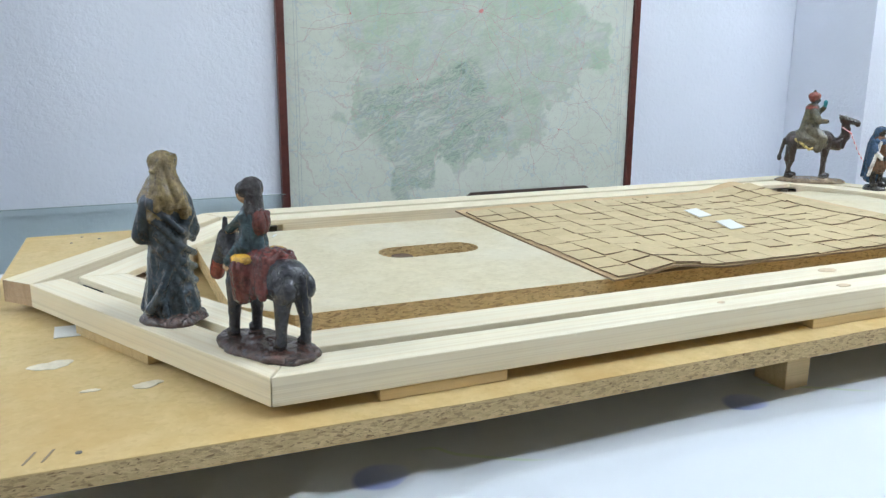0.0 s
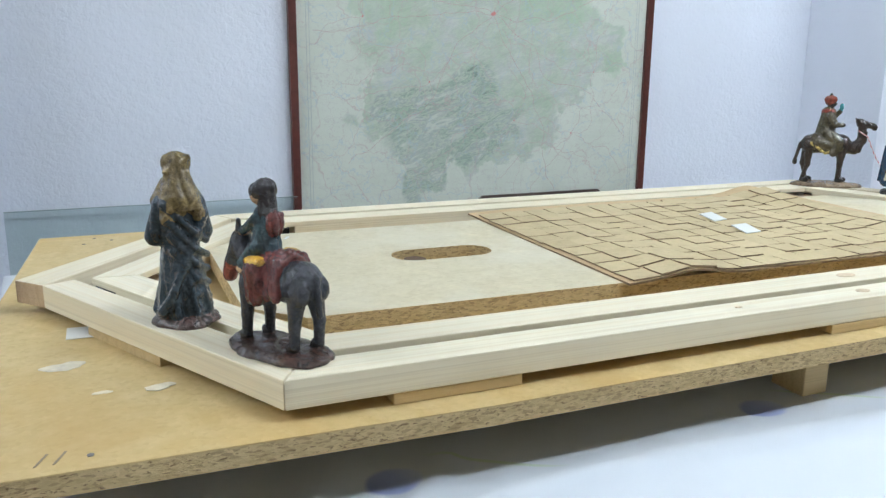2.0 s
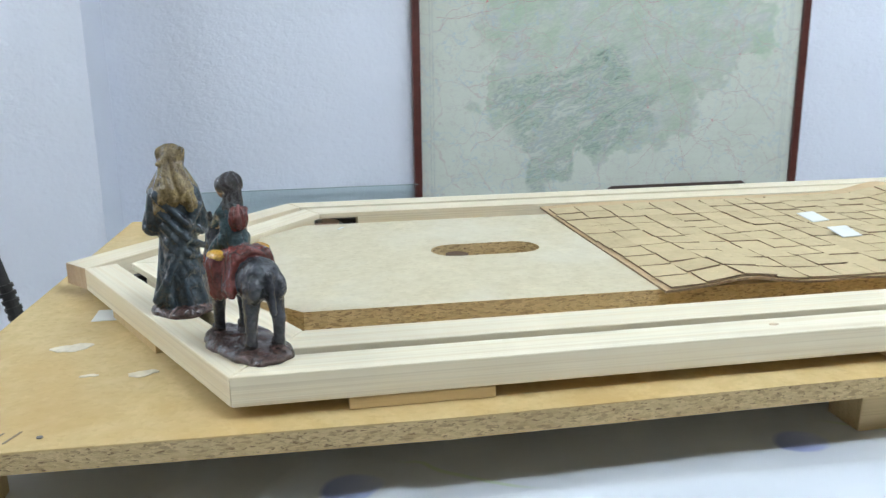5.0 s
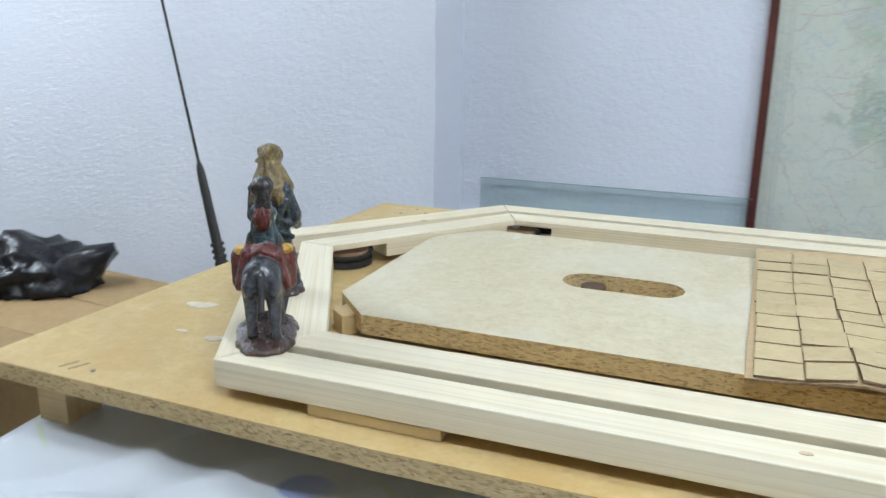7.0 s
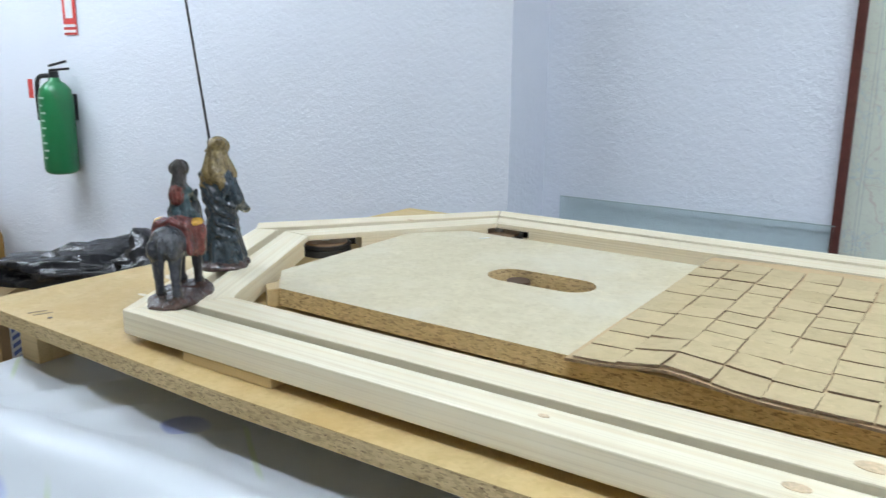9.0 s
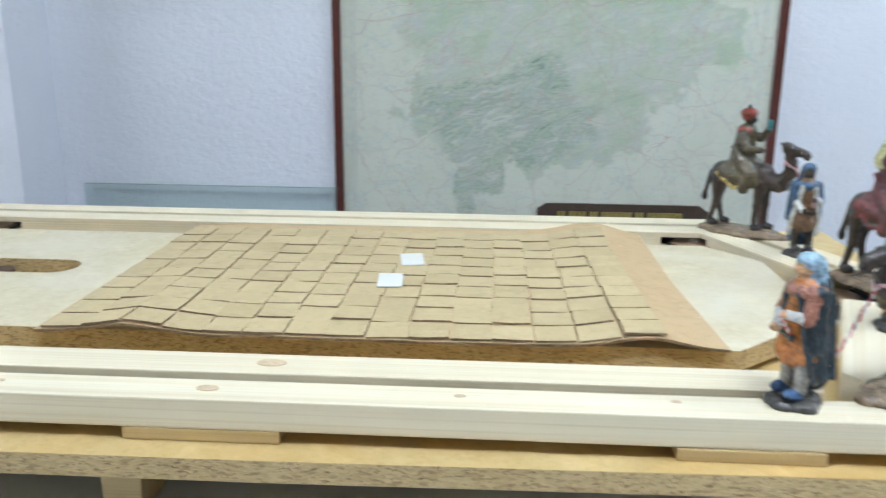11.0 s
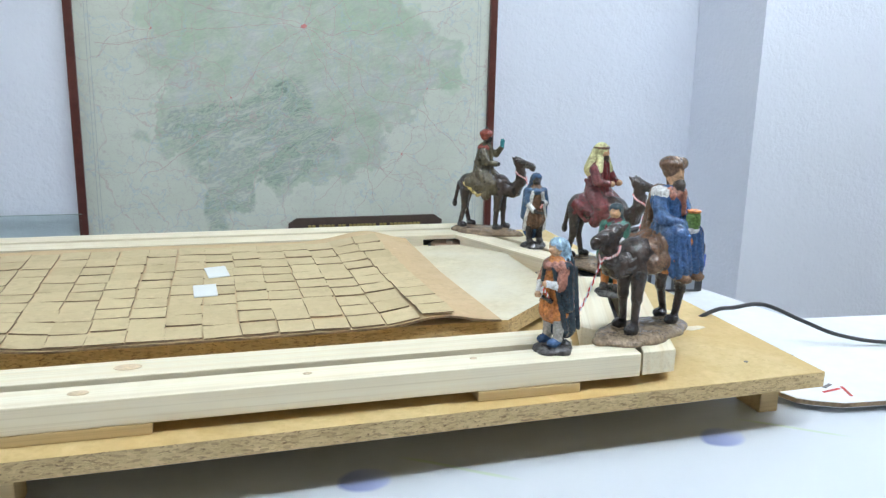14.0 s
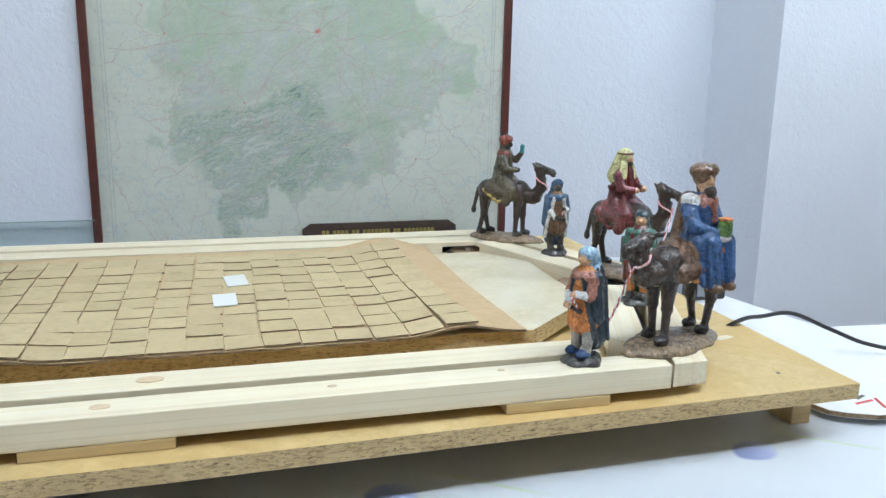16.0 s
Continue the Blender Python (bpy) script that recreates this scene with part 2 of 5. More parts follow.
def map_paper():
    """Relief map: cream-green lowland, shaded green sierra, violet and green tints, fine lines."""
    m, t, b = nodes_of("relief_map_print")
    c = nd(t, "ShaderNodeTexCoord")
    v = c.outputs["Object"]
    s = nd(t, "ShaderNodeSeparateXYZ")
    link(t, v, s.inputs[0])
    w1 = math_node(t, "SUBTRACT", noise_tex(t, v, 4.5, 5, 0.6), 0.5)
    w2 = math_node(t, "SUBTRACT", noise_tex(t, v, 7.0, 5, 0.6), 0.5)
    x = math_node(t, "ADD", s.outputs[0], math_node(t, "MULTIPLY", w1, 0.34))
    z = math_node(t, "ADD", s.outputs[2], math_node(t, "MULTIPLY", w2, 0.34))

    def lobe(cx, cz, rx, rz, tilt):
        dx = math_node(t, "SUBTRACT", x, cx)
        dz = math_node(t, "SUBTRACT", z, cz)
        a = math_node(t, "DIVIDE", math_node(t, "ADD", math_node(t, "MULTIPLY", dx, math.cos(tilt)), math_node(t, "MULTIPLY", dz, math.sin(tilt))), rx)
        d = math_node(t, "DIVIDE", math_node(t, "SUBTRACT", math_node(t, "MULTIPLY", dz, math.cos(tilt)), math_node(t, "MULTIPLY", dx, math.sin(tilt))), rz)
        return math_node(t, "ADD", math_node(t, "MULTIPLY", a, a), math_node(t, "MULTIPLY", d, d))
    def union(*fields):
        out = fields[0]
        for q in fields[1:]:
            out = math_node(t, "MINIMUM", out, q)
        return out
    sierra = union(lobe(-0.13, 0.075, 0.20, 0.095, 0.35), lobe(-0.165, -0.07, 0.075, 0.15, -0.3), lobe(-0.02, 0.03, 0.13, 0.08, 0.2), lobe(-0.28, 0.10, 0.09, 0.055, 0.2))
    plateau = union(lobe(0.00, 0.28, 0.37, 0.22, 0.0), lobe(0.30, 0.22, 0.17, 0.10, 0.2), lobe(-0.27, 0.12, 0.13, 0.08, 0.3), lobe(0.07, 0.06, 0.19, 0.12, 0.3), lobe(-0.12, 0.6, 0.30, 0.25, 0.0))
    wood = union(lobe(0.435, 0.23, 0.040, 0.075, 0.0), lobe(0.20, 0.40, 0.11, 0.07, 0.0), lobe(-0.30, 0.38, 0.09, 0.10, 0.4))
    ms = grey(t, sierra, 1.15, 0.80)
    mp_ = grey(t, plateau, 1.12, 0.92)
    base = ramp(t, noise_tex(t, v, 6, 4), (0.3, (0.60, 0.635, 0.545)), (0.7, (0.66, 0.69, 0.605)))
    low = noise_tex(t, v, 13, 5, 0.65)
    tint = ramp(t, low, (0.36, (0.42, 0.54, 0.38)), (0.5, (0.53, 0.60, 0.48)), (0.64, (0.58, 0.58, 0.58)))
    turned = nd(t, "ShaderNodeMapping")
    turned.inputs["Rotation"].default_value = (0, radians(20), 0)
    link(t, v, turned.inputs["Vector"])
    long = nd(t, "ShaderNodeMapping")
    long.inputs["Scale"].default_value = (0.55, 1, 1.75)
    link(t, turned.outputs[0], long.inputs["Vector"])
    ridge = noise_tex(t, long.outputs[0], 21, 7, 0.62, 0.45)
    rel = ramp(t, ridge, (0.33, (0.17, 0.24, 0.20)), (0.42, (0.42, 0.52, 0.40)), (0.46, (0.25, 0.33, 0.28)), (0.51, (0.52, 0.58, 0.46)), (0.545, (0.32, 0.38, 0.36)), (0.61, (0.56, 0.60, 0.52)))
    tint = mixed(t, 0.42, tint, rel)
    col = mixed(t, math_node(t, "MULTIPLY", mp_, 0.80), base, tint)
    col = mixed(t, math_node(t, "MULTIPLY", ms, 0.80), col, rel)
    col = mixed(t, grey(t, wood, 1.1, 0.85, 0, 0.32), col, (0.38, 0.54, 0.36))

    def lines(scale, warp, width, colour, amount, current):
        vo = nd(t, "ShaderNodeTexVoronoi")
        vo.feature = "DISTANCE_TO_EDGE"
        vo.inputs["Scale"].default_value = scale
        off = nd(t, "ShaderNodeTexNoise")
        off.inputs["Scale"].default_value = scale * 2.2
        off.inputs["Detail"].default_value = 4
        link(t, v, off.inputs["Vector"])
        mv = nd(t, "ShaderNodeVectorMath", op="MULTIPLY_ADD")
        mv.inputs[1].default_value = (warp, warp, warp)
        link(t, off.outputs["Color"], mv.inputs[0])
        link(t, v, mv.inputs[2])
        link(t, mv.outputs[0], vo.inputs["Vector"])
        k = grey(t, vo.outputs["Distance"], width, width * 0.35, 0, amount)
        return mixed(t, k, current, colour)
    col = lines(6.0, 0.10, 0.009, (0.52, 0.38, 0.37), 0.5, col)
    col = lines(11.0, 0.09, 0.010, (0.50, 0.42, 0.40), 0.45, col)
    col = lines(9.0, 0.12, 0.016, (0.40, 0.52, 0.60), 0.45, col)
    col = lines(17.0, 0.05, 0.018, (0.50, 0.47, 0.46), 0.35, col)
    speck = noise_tex(t, v, 240, 3, 0.6)
    col = mixed(t, grey(t, speck, 0.60, 0.68, 0, 0.25), col, (0.40, 0.36, 0.38))
    link(t, col, b.inputs["Base Color"])
    b.inputs["Roughness"].default_value = 0.5
    wave = noise_tex(t, coords(t, (1.2, 1, 9), per_object=False), 2.2, 2)
    bumped(t, b, wave, 0.25, 0.01)
    return m


def tinted_glass():
    m, t, b = nodes_of("float_glass")
    clear = nd(t, "ShaderNodeBsdfTransparent")
    clear.inputs["Color"].default_value = (0.86, 0.91, 0.90, 1)
    gloss = nd(t, "ShaderNodeBsdfGlossy")
    gloss.inputs["Roughness"].default_value = 0.03
    mix = nd(t, "ShaderNodeMixShader")
    mix.inputs[0].default_value = 0.05
    link(t, clear.outputs[0], mix.inputs[1])
    link(t, gloss.outputs[0], mix.inputs[2])
    link(t, mix.outputs[0], t.nodes["Material Output"].inputs["Surface"])
    return m


def tube_glow():
    m, t, b = nodes_of("lit_fluorescent_tube")
    b.inputs["Base Color"].default_value = (0.8, 0.8, 0.8, 1)
    b.inputs["Emission Color"].default_value = (0.81, 0.93, 1.06, 1)
    b.inputs["Emission Strength"].default_value = TUBE_GLOW
    return m


M_TUBE = tube_glow()
M_BAG = bag_plastic()
M_CLOTH = cloth_print()
M_MAP = map_paper()
M_GLASS = tinted_glass()
M_GLASS_EDGE = plain("cut_glass_edge", (0.22, 0.30, 0.30), 0.3)


# ---- building helpers ----
def deck_z(y):
    """Height of the rail tops at a depth on the board."""
    return Z0 - 0.0025 + y * math.tan(radians(TILT))


def mesh_of(name, bm, *mats):
    me = bpy.data.meshes.new(name)
    bm.normal_update()
    bm.to_mesh(me)
    bm.free()
    for m in mats:
        me.materials.append(m)
    return me


def part(name, bm, material, parent, label="", smooth=False):
    mats = material if isinstance(material, tuple) else (material,)
    ob = new(name, mesh_of(name, bm, *mats))
    ob.parent = parent
    if smooth:
        for p in ob.data.polygons:
            p.use_smooth = True
    if label:
        ob["label"] = label
    return ob


def thing(name, m, label, category, group="", kind=""):
    ob = new(name)
    ob.empty_display_size = 0.02
    ob.matrix_world = m
    return tagged(ob, label, category, group, kind)


def solid(name, bm, material, m, label, category, group="", kind="", smooth=False):
    mats = material if isinstance(material, tuple) else (material,)
    ob = new(name, mesh_of(name, bm, *mats))
    ob.matrix_world = m
    if smooth:
        for p in ob.data.polygons:
            p.use_smooth = True
    return tagged(ob, label, category, group, kind)


def box(x0, y0, z0, x1, y1, z1, bevel=0.0, bm=None, mat=0):
    out = bm or bmesh.new()
    r = bmesh.ops.create_cube(out, size=1.0)
    for v in r["verts"]:
        v.co = Vector(((x0 + x1) / 2 + v.co.x * (x1 - x0), (y0 + y1) / 2 + v.co.y * (y1 - y0), (z0 + z1) / 2 + v.co.z * (z1 - z0)))
    faces = {f for v in r["verts"] for f in v.link_faces}
    for f in faces:
        f.material_index = mat
    if bevel:
        bmesh.ops.bevel(out, geom=list({e for f in faces for e in f.edges}), offset=bevel, segments=2, affect="EDGES", profile=0.6)
    return out


def prism(points, z0, z1, bevel=0.0, bm=None, side=0):
    """A slab over a plan polygon (counter-clockwise); side: the material slot of its edges."""
    out = bm or bmesh.new()
    lo = [out.verts.new((x, y, z0)) for x, y in points]
    hi = [out.verts.new((x, y, z1)) for x, y in points]
    top = out.faces.new(hi)
    bottom = out.faces.new(lo[::-1])
    n = len(points)
    for i in range(n):
        f = out.faces.new((lo[i], lo[(i + 1) % n], hi[(i + 1) % n], hi[i]))
        f.material_index = side
    if bevel:
        bmesh.ops.bevel(out, geom=list(top.edges) + list(bottom.edges), offset=bevel, segments=2, affect="EDGES", profile=0.6)
    return out


def disc(x, y, z0, z1, r, seg=32, r2=None, bm=None, mat=0):
    out = bm or bmesh.new()
    res = bmesh.ops.create_cone(out, cap_ends=True, segments=seg, radius1=r, radius2=r if r2 is None else r2, depth=z1 - z0,
                                matrix=Matrix.Translation((x, y, (z0 + z1) / 2)))
    for f in {f for v in res["verts"] for f in v.link_faces}:
        f.material_index = mat
    return out


def tube(points, radius, seg=10, bm=None, mat=0):
    """A round tube along points; radius may be one number or one for each point."""
    out = bm or bmesh.new()
    pts = [Vector(p) for p in points]
    rad = radius if isinstance(radius, (list, tuple)) else [radius] * len(pts)
    side = Vector((0.3, 0.2, 1.0)).normalized()
    rings = []
    for i, p in enumerate(pts):
        d = (pts[min(i + 1, len(pts) - 1)] - pts[max(i - 1, 0)]).normalized()
        u = d.cross(side)
        u = u.normalized() if u.length > 1e-4 else d.orthogonal().normalized()
        w = d.cross(u).normalized()
        rings.append([out.verts.new(p + (u * math.cos(a) + w * math.sin(a)) * rad[i]) for a in (2 * math.pi * k / seg for k in range(seg))])
    for a, b in zip(rings, rings[1:]):
        for k in range(seg):
            out.faces.new((a[k], a[(k + 1) % seg], b[(k + 1) % seg], b[k])).material_index = mat
    out.faces.new(rings[0][::-1]).material_index = mat
    out.faces.new(rings[-1]).material_index = mat
    return out


def spline(points, steps=8):
    """Catmull-Rom points through a few guide points."""
    p = [Vector(q) for q in points]
    p = [p[0] * 2 - p[1]] + p + [p[-1] * 2 - p[-2]]
    out = []
    for i in range(1, len(p) - 2):
        for k in range(steps):
            s = k / steps
            out.append(0.5 * (2 * p[i] + (p[i + 1] - p[i - 1]) * s + (2 * p[i - 1] - 5 * p[i] + 4 * p[i + 1] - p[i + 2]) * s * s
                              + (3 * p[i] - p[i - 1] - 3 * p[i + 1] + p[i + 2]) * s ** 3))
    return out + [p[-2]]


def offset(poly, d):
    """The counter-clockwise polygon moved inwards by d, with mitred corners."""
    out = []
    n = len(poly)
    for i in range(n):
        a, b, c = Vector(poly[i - 1]), Vector(poly[i]), Vector(poly[(i + 1) % n])
        n1 = Vector((-(b - a).y, (b - a).x)).normalized()
        n2 = Vector((-(c - b).y, (c - b).x)).normalized()
        h = (n1 + n2).normalized()
        out.append(b + h * (d / h.dot(n1)))
    return out


# ---- the room ----
ROOM = pose(0, 0, 0)
NL, NR, NB = -0.392, 2.130, 1.602      # the recess: its two sides and its back wall
WL, WR = 1.402, 1.287                    # faces of the wall beside it


def wall(name, x0, y0, x1, y1, label, paint=M_WALL):
    return solid(name, box(x0, y0, 0, x1, y1, ROOM_H), paint, ROOM, label, "wall", kind="structure")


# floor and ceiling carry darkened colours that hold back bounced light
solid("floor", box(-4.2, -3.2, -0.1, 4.4, 2.0, 0), M_FLOOR, ROOM, "speckled grey-brown terrazzo floor", "floor", kind="structure")
solid("ceiling", box(-4.2, -3.2, ROOM_H, 4.4, 2.0, ROOM_H + 0.1), M_CEIL, ROOM, "grey ceiling, toned down to cut bounced light", "ceiling", kind="structure")
wall("wall_north", NL - 0.3, NB, NR + 0.3, NB + 0.2, "rough white plaster wall at the back of the recess")
wall("wall_north_west", -4.0, WL, NL, NB - 0.002, "rough white plaster wall beside the recess")
wall("wall_north_east", NR, WR, 4.2, NB - 0.002, "rough white plaster wall beside the recess")
# unseen walls that close the room, toned dark so less light bounces back
wall("wall_west", -4.2, -3.0, -4.0, 2.0, "unseen ochre side wall, toned dark to cut bounced light", M_WALL_FAR)
wall("wall_east", 4.2, -3.0, 4.4, 2.0, "unseen ochre side wall, toned dark to cut bounced light", M_WALL_FAR)
wall("wall_south", -4.2, -3.2, 4.4, -3.0, "unseen ochre wall across the room, toned dark to cut bounced light", M_WALL_FAR)

for lx, ly in LAMPS:
    lf = thing("ceiling_light", pose(lx, ly, ROOM_H), "white metal fixture with two lit fluorescent tubes on the ceiling", "lamp", "ceiling lights")
    part("housing", box(-0.65, -0.10, -0.055, 0.65, 0.10, 0, 0.006), M_WHITE, lf)
    for oy in (-0.055, 0.055):
        part("tube", tube([(-0.60, oy, -0.085), (0.60, oy, -0.085)], 0.016, 12), M_TUBE, lf, "lit white fluorescent tube")

# ---- the framed map ----
MX0, MX1, MZ0, MZ1 = 0.357, 1.475, -0.26, 1.12
wall_map = thing("framed_map", pose(0.916, NB - 0.004, Z0), "large framed relief map with red roads, hanging on the wall", "map")
mw0, mw1 = MX0 - 0.916, MX1 - 0.916
part("map_sheet", box(mw0 + 0.02, -0.010, MZ0 + 0.02, mw1 - 0.02, -0.003, MZ1 - 0.02), M_MAP, wall_map, "pale green printed relief map")
part("frame_side", box(mw0, -0.022, MZ0, mw0 + 0.021, 0, MZ1, 0.003), M_FRAME, wall_map)
part("frame_side", box(mw1 - 0.021, -0.022, MZ0, mw1, 0, MZ1, 0.003), M_FRAME, wall_map)
part("frame_rail", box(mw0 + 0.0212, -0.022, MZ0, mw1 - 0.0212, 0, MZ0 + 0.021, 0.003), M_FRAME, wall_map)
part("frame_rail", box(mw0 + 0.0212, -0.022, MZ1 - 0.021, mw1 - 0.0212, 0, MZ1, 0.003), M_FRAME, wall_map)


def printed_lines(paths, width, y):
    bm = bmesh.new()
    for path in paths:
        prev = None
        for i, p in enumerate(path):
            a, b = path[max(i - 1, 0)], path[min(i + 1, len(path) - 1)]
            d = Vector((b[0] - a[0], b[1] - a[1]))
            d = d.normalized() if d.length else Vector((1, 0))
            pair = [bm.verts.new((p[0] - d.y * w, y, p[1] + d.x * w)) for w in (width, -width)]
            if prev:
                bm.faces.new((prev[0], pair[0], pair[1], prev[1]))
            prev = pair
    return bm


def wander(rng, x, z, ang, length, turn=0.5):
    """A winding line over the sheet that stops at its margin."""
    path, home = [(x, z)], ang
    for _ in range(int(length / 0.012)):
        ang += rng.uniform(-turn, turn) + (home - ang) * 0.25
        x, z = x + 0.012 * math.cos(ang), z + 0.012 * math.sin(ang)
        if not (mw0 + 0.06 < x < mw1 - 0.06 and MZ0 + 0.06 < z < MZ1 - 0.06):
            break
        path.append((x, z))
    return path


rng = random.Random(4)
hubs = [(0.022, 0.345), (0.095, 0.05), (0.29, 0.01), (-0.36, 0.33), (0.36, 0.19), (-0.17, 0.16), (0.18, 0.60), (-0.3, 0.75)]
main = [wander(rng, *hubs[0], a, 0.62, 0.35) for a in (0.2, 0.9, 1.7, 2.6, 3.3, 3.9, 4.9, 5.6)]
minor = [wander(rng, hx, hz, rng.uniform(0, 6.3), rng.uniform(0.15, 0.45), 0.7) for hx, hz in hubs[1:] for _ in range(5)]
part("road_print", printed_lines(main, 0.00048, -0.0106), plain("main_road_ink", (0.50, 0.34, 0.32), 0.6), wall_map, "red road lines")
part("minor_road_print", printed_lines(minor, 0.0005, -0.0105), plain("minor_road_ink", (0.52, 0.40, 0.38), 0.6), wall_map, "thin red road lines")
margin = [[(mw0 + 0.055, MZ0 + 0.05), (mw0 + 0.055, MZ1 - 0.05)], [(mw0 + 0.047, MZ0 + 0.04), (mw0 + 0.047, MZ1 - 0.04)],
          [(mw1 - 0.055, MZ0 + 0.05), (mw1 - 0.055, MZ1 - 0.05)], [(mw1 - 0.047, MZ0 + 0.04), (mw1 - 0.047, MZ1 - 0.04)]]
M_MARGIN = plain("margin_ink", (0.42, 0.46, 0.46), 0.6)
M_TOWN = plain("town_ink", (0.62, 0.22, 0.21), 0.6)
for line in margin:
    part("margin_print", printed_lines([line], 0.0006, -0.0104), M_MARGIN, wall_map)
for hx, hz, r in [(hubs[0][0], hubs[0][1], 0.0065)] + [(a, b, 0.0022) for a, b in hubs[1:]]:
    city = bmesh.new()
    for k in range(3):
        ox, oz = rng.uniform(-0.6, 0.6) * r, rng.uniform(-0.6, 0.6) * r
        city.faces.new([city.verts.new((hx + ox + r * rng.uniform(0.5, 1) * math.cos(a), -0.0108 - 0.0002 * k, hz + oz + r * rng.uniform(0.5, 1) * math.sin(a)))
                        for a in (2 * math.pi * i / 9 for i in range(9))])
    part("town_print", city, M_TOWN, wall_map)

plaque = thing("plaque", pose(1.104, NB - 0.030, Z0 - 0.200), "dark bronze plaque with chamfered corners and gold lettering", "plaque")
pw = 0.218
part("plate", prism([(-pw, -0.03), (pw, -0.03), (pw, 0.022), (pw - 0.022, 0.037), (-pw + 0.022, 0.037), (-pw, 0.022)], -0.005, 0.004, 0.001),
     M_PLAQUE, plaque).matrix_basis = pose(0, 0, 0, 90, 0, 0)
lx = -0.165
letters = bmesh.new()
for count in (2, 4, 2, 7, 2, 8):
    for _ in range(count):
        box(lx, -0.0072, 0.004, lx + 0.0085, -0.0042, 0.017, bm=letters)
        lx += 0.0112
    lx += 0.008
part("lettering", letters, M_GOLD, plaque, "worn gold lettering")

# a sheet of glass leaning on the wall
glass = thing("glass_sheet", pose(0.02, NB - 0.030, Z0 + 0.038, 1.2), "clear glass sheet leaning against the plaster wall", "glass")
part("pane", box(-0.345, -0.002, -0.884, 0.345, 0.002, -0.1751), M_GLASS, glass).visible_shadow = False
part("ground_edge", box(-0.345, -0.0025, -0.1748, 0.345, 0.0025, -0.1732), M_GLASS_EDGE, glass)

# ---- fire extinguisher and its sign ----
ext = thing("fire_extinguisher", pose(-2.325, WL - 0.074, Z0 - 0.220), "green fire extinguisher with black valve hung on the wall", "extinguisher")
body = bmesh.new()
prof = [(0.044, 0.0), (0.058, 0.008), (0.062, 0.02), (0.062, 0.285), (0.056, 0.318), (0.038, 0.340), (0.022, 0.350), (0.020, 0.362)]
rings = [[body.verts.new((r * math.cos(a), r * math.sin(a), z)) for a in (2 * math.pi * k / 36 for k in range(36))] for r, z in prof]
for a, b in zip(rings, rings[1:]):
    for k in range(36):
        body.faces.new((a[k], a[(k + 1) % 36], b[(k + 1) % 36], b[k]))
body.faces.new(rings[0][::-1])
body.faces.new(rings[-1])
part("body", body, M_GREEN, ext, smooth=True)
valve = disc(0, 0, 0.362, 0.385, 0.018, 20)
for z, lift, reach in ((0.384, 0.10, 0.058), (0.400, 0.28, 0.052)):
    lever = box(-0.014, -0.010, z, reach, 0.010, z + 0.009, 0.003)
    bmesh.ops.rotate(lever, verts=lever.verts, cent=(-0.014, 0, z), matrix=Matrix.Rotation(-lift, 3, "Y"))
    bmesh.ops.rotate(lever, verts=lever.verts, cent=(0, 0, z), matrix=Matrix.Rotation(0.75, 3, "Z"))
    part("lever", lever, M_BLACK, ext, "black squeeze lever")
part("valve", valve, M_BLACK, ext, "black valve")
part("hose", tube(spline([(-0.02, 0, 0.37), (-0.07, -0.02, 0.36), (-0.088, -0.02, 0.30), (-0.085, -0.02, 0.2)]), 0.009), M_BLACK, ext)
part("tag", box(-0.105, -0.045, 0.285, -0.075, -0.042, 0.355, 0.001), M_RED, ext, "red inspection tag")
M_LETTER = plain("pale_lettering", (0.42, 0.52, 0.46), 0.5)
for k, wdt in enumerate((0.030, 0.020, 0.034, 0.026, 0.030, 0.018, 0.028, 0.032, 0.022)):
    zz = 0.285 - k * 0.028
    letter = bmesh.new()
    arc = [(0.0628 * math.sin(a), -0.0628 * math.cos(a)) for a in (-0.12 + i * (wdt / 0.07) / 5 for i in range(6))]
    lo = [letter.verts.new((x, y, zz)) for x, y in arc]
    hi = [letter.verts.new((x, y, zz + 0.007)) for x, y in arc]
    for i in range(5):
        letter.faces.new((lo[i], lo[i + 1], hi[i + 1], hi[i]))
    part("print_bar", letter, M_LETTER, ext, "white lettering")
part("bracket", box(-0.022, 0.056, 0.20, 0.022, 0.074, 0.30, 0.002), M_BLACK, ext)
sign = thing("safety_sign", pose(-2.300, WL - 0.003, Z0 + 0.300), "red and white fire safety sign on the wall", "sign")
part("panel", box(-0.042, -0.002, 0, 0.042, 0, 0.19, 0.0005), M_RED, sign)
part("pictogram", box(-0.022, -0.004, 0.06, 0.024, -0.0022, 0.15), M_WHITE, sign, "white pictogram")
for k in range(2):
    part("caption_bar", box(-0.039, -0.004, 0.008 + 0.020 * k, 0.039, -0.0022, 0.018 + 0.020 * k), M_WHITE, sign)

# ---- the table and its cloth ----
TX0, TX1, TY0, TY1, TZ = -0.20, 1.45, -0.34, 0.76, 0.75
table = thing("table", pose(0, 0, 0), "long table hidden under a white cloth", "table")
part("tabletop", box(TX0, TY0, TZ - 0.035, TX1, TY1, TZ - 0.006, 0.003), M_BOX, table)
for ax in (TX0 + 0.06, TX1 - 0.06):
    for ay in (TY0 + 0.06, TY1 - 0.06):
        part("leg", box(ax - 0.025, ay - 0.025, 0, ax + 0.025, ay + 0.025, TZ - 0.036, 0.003), M_BLACK, table)


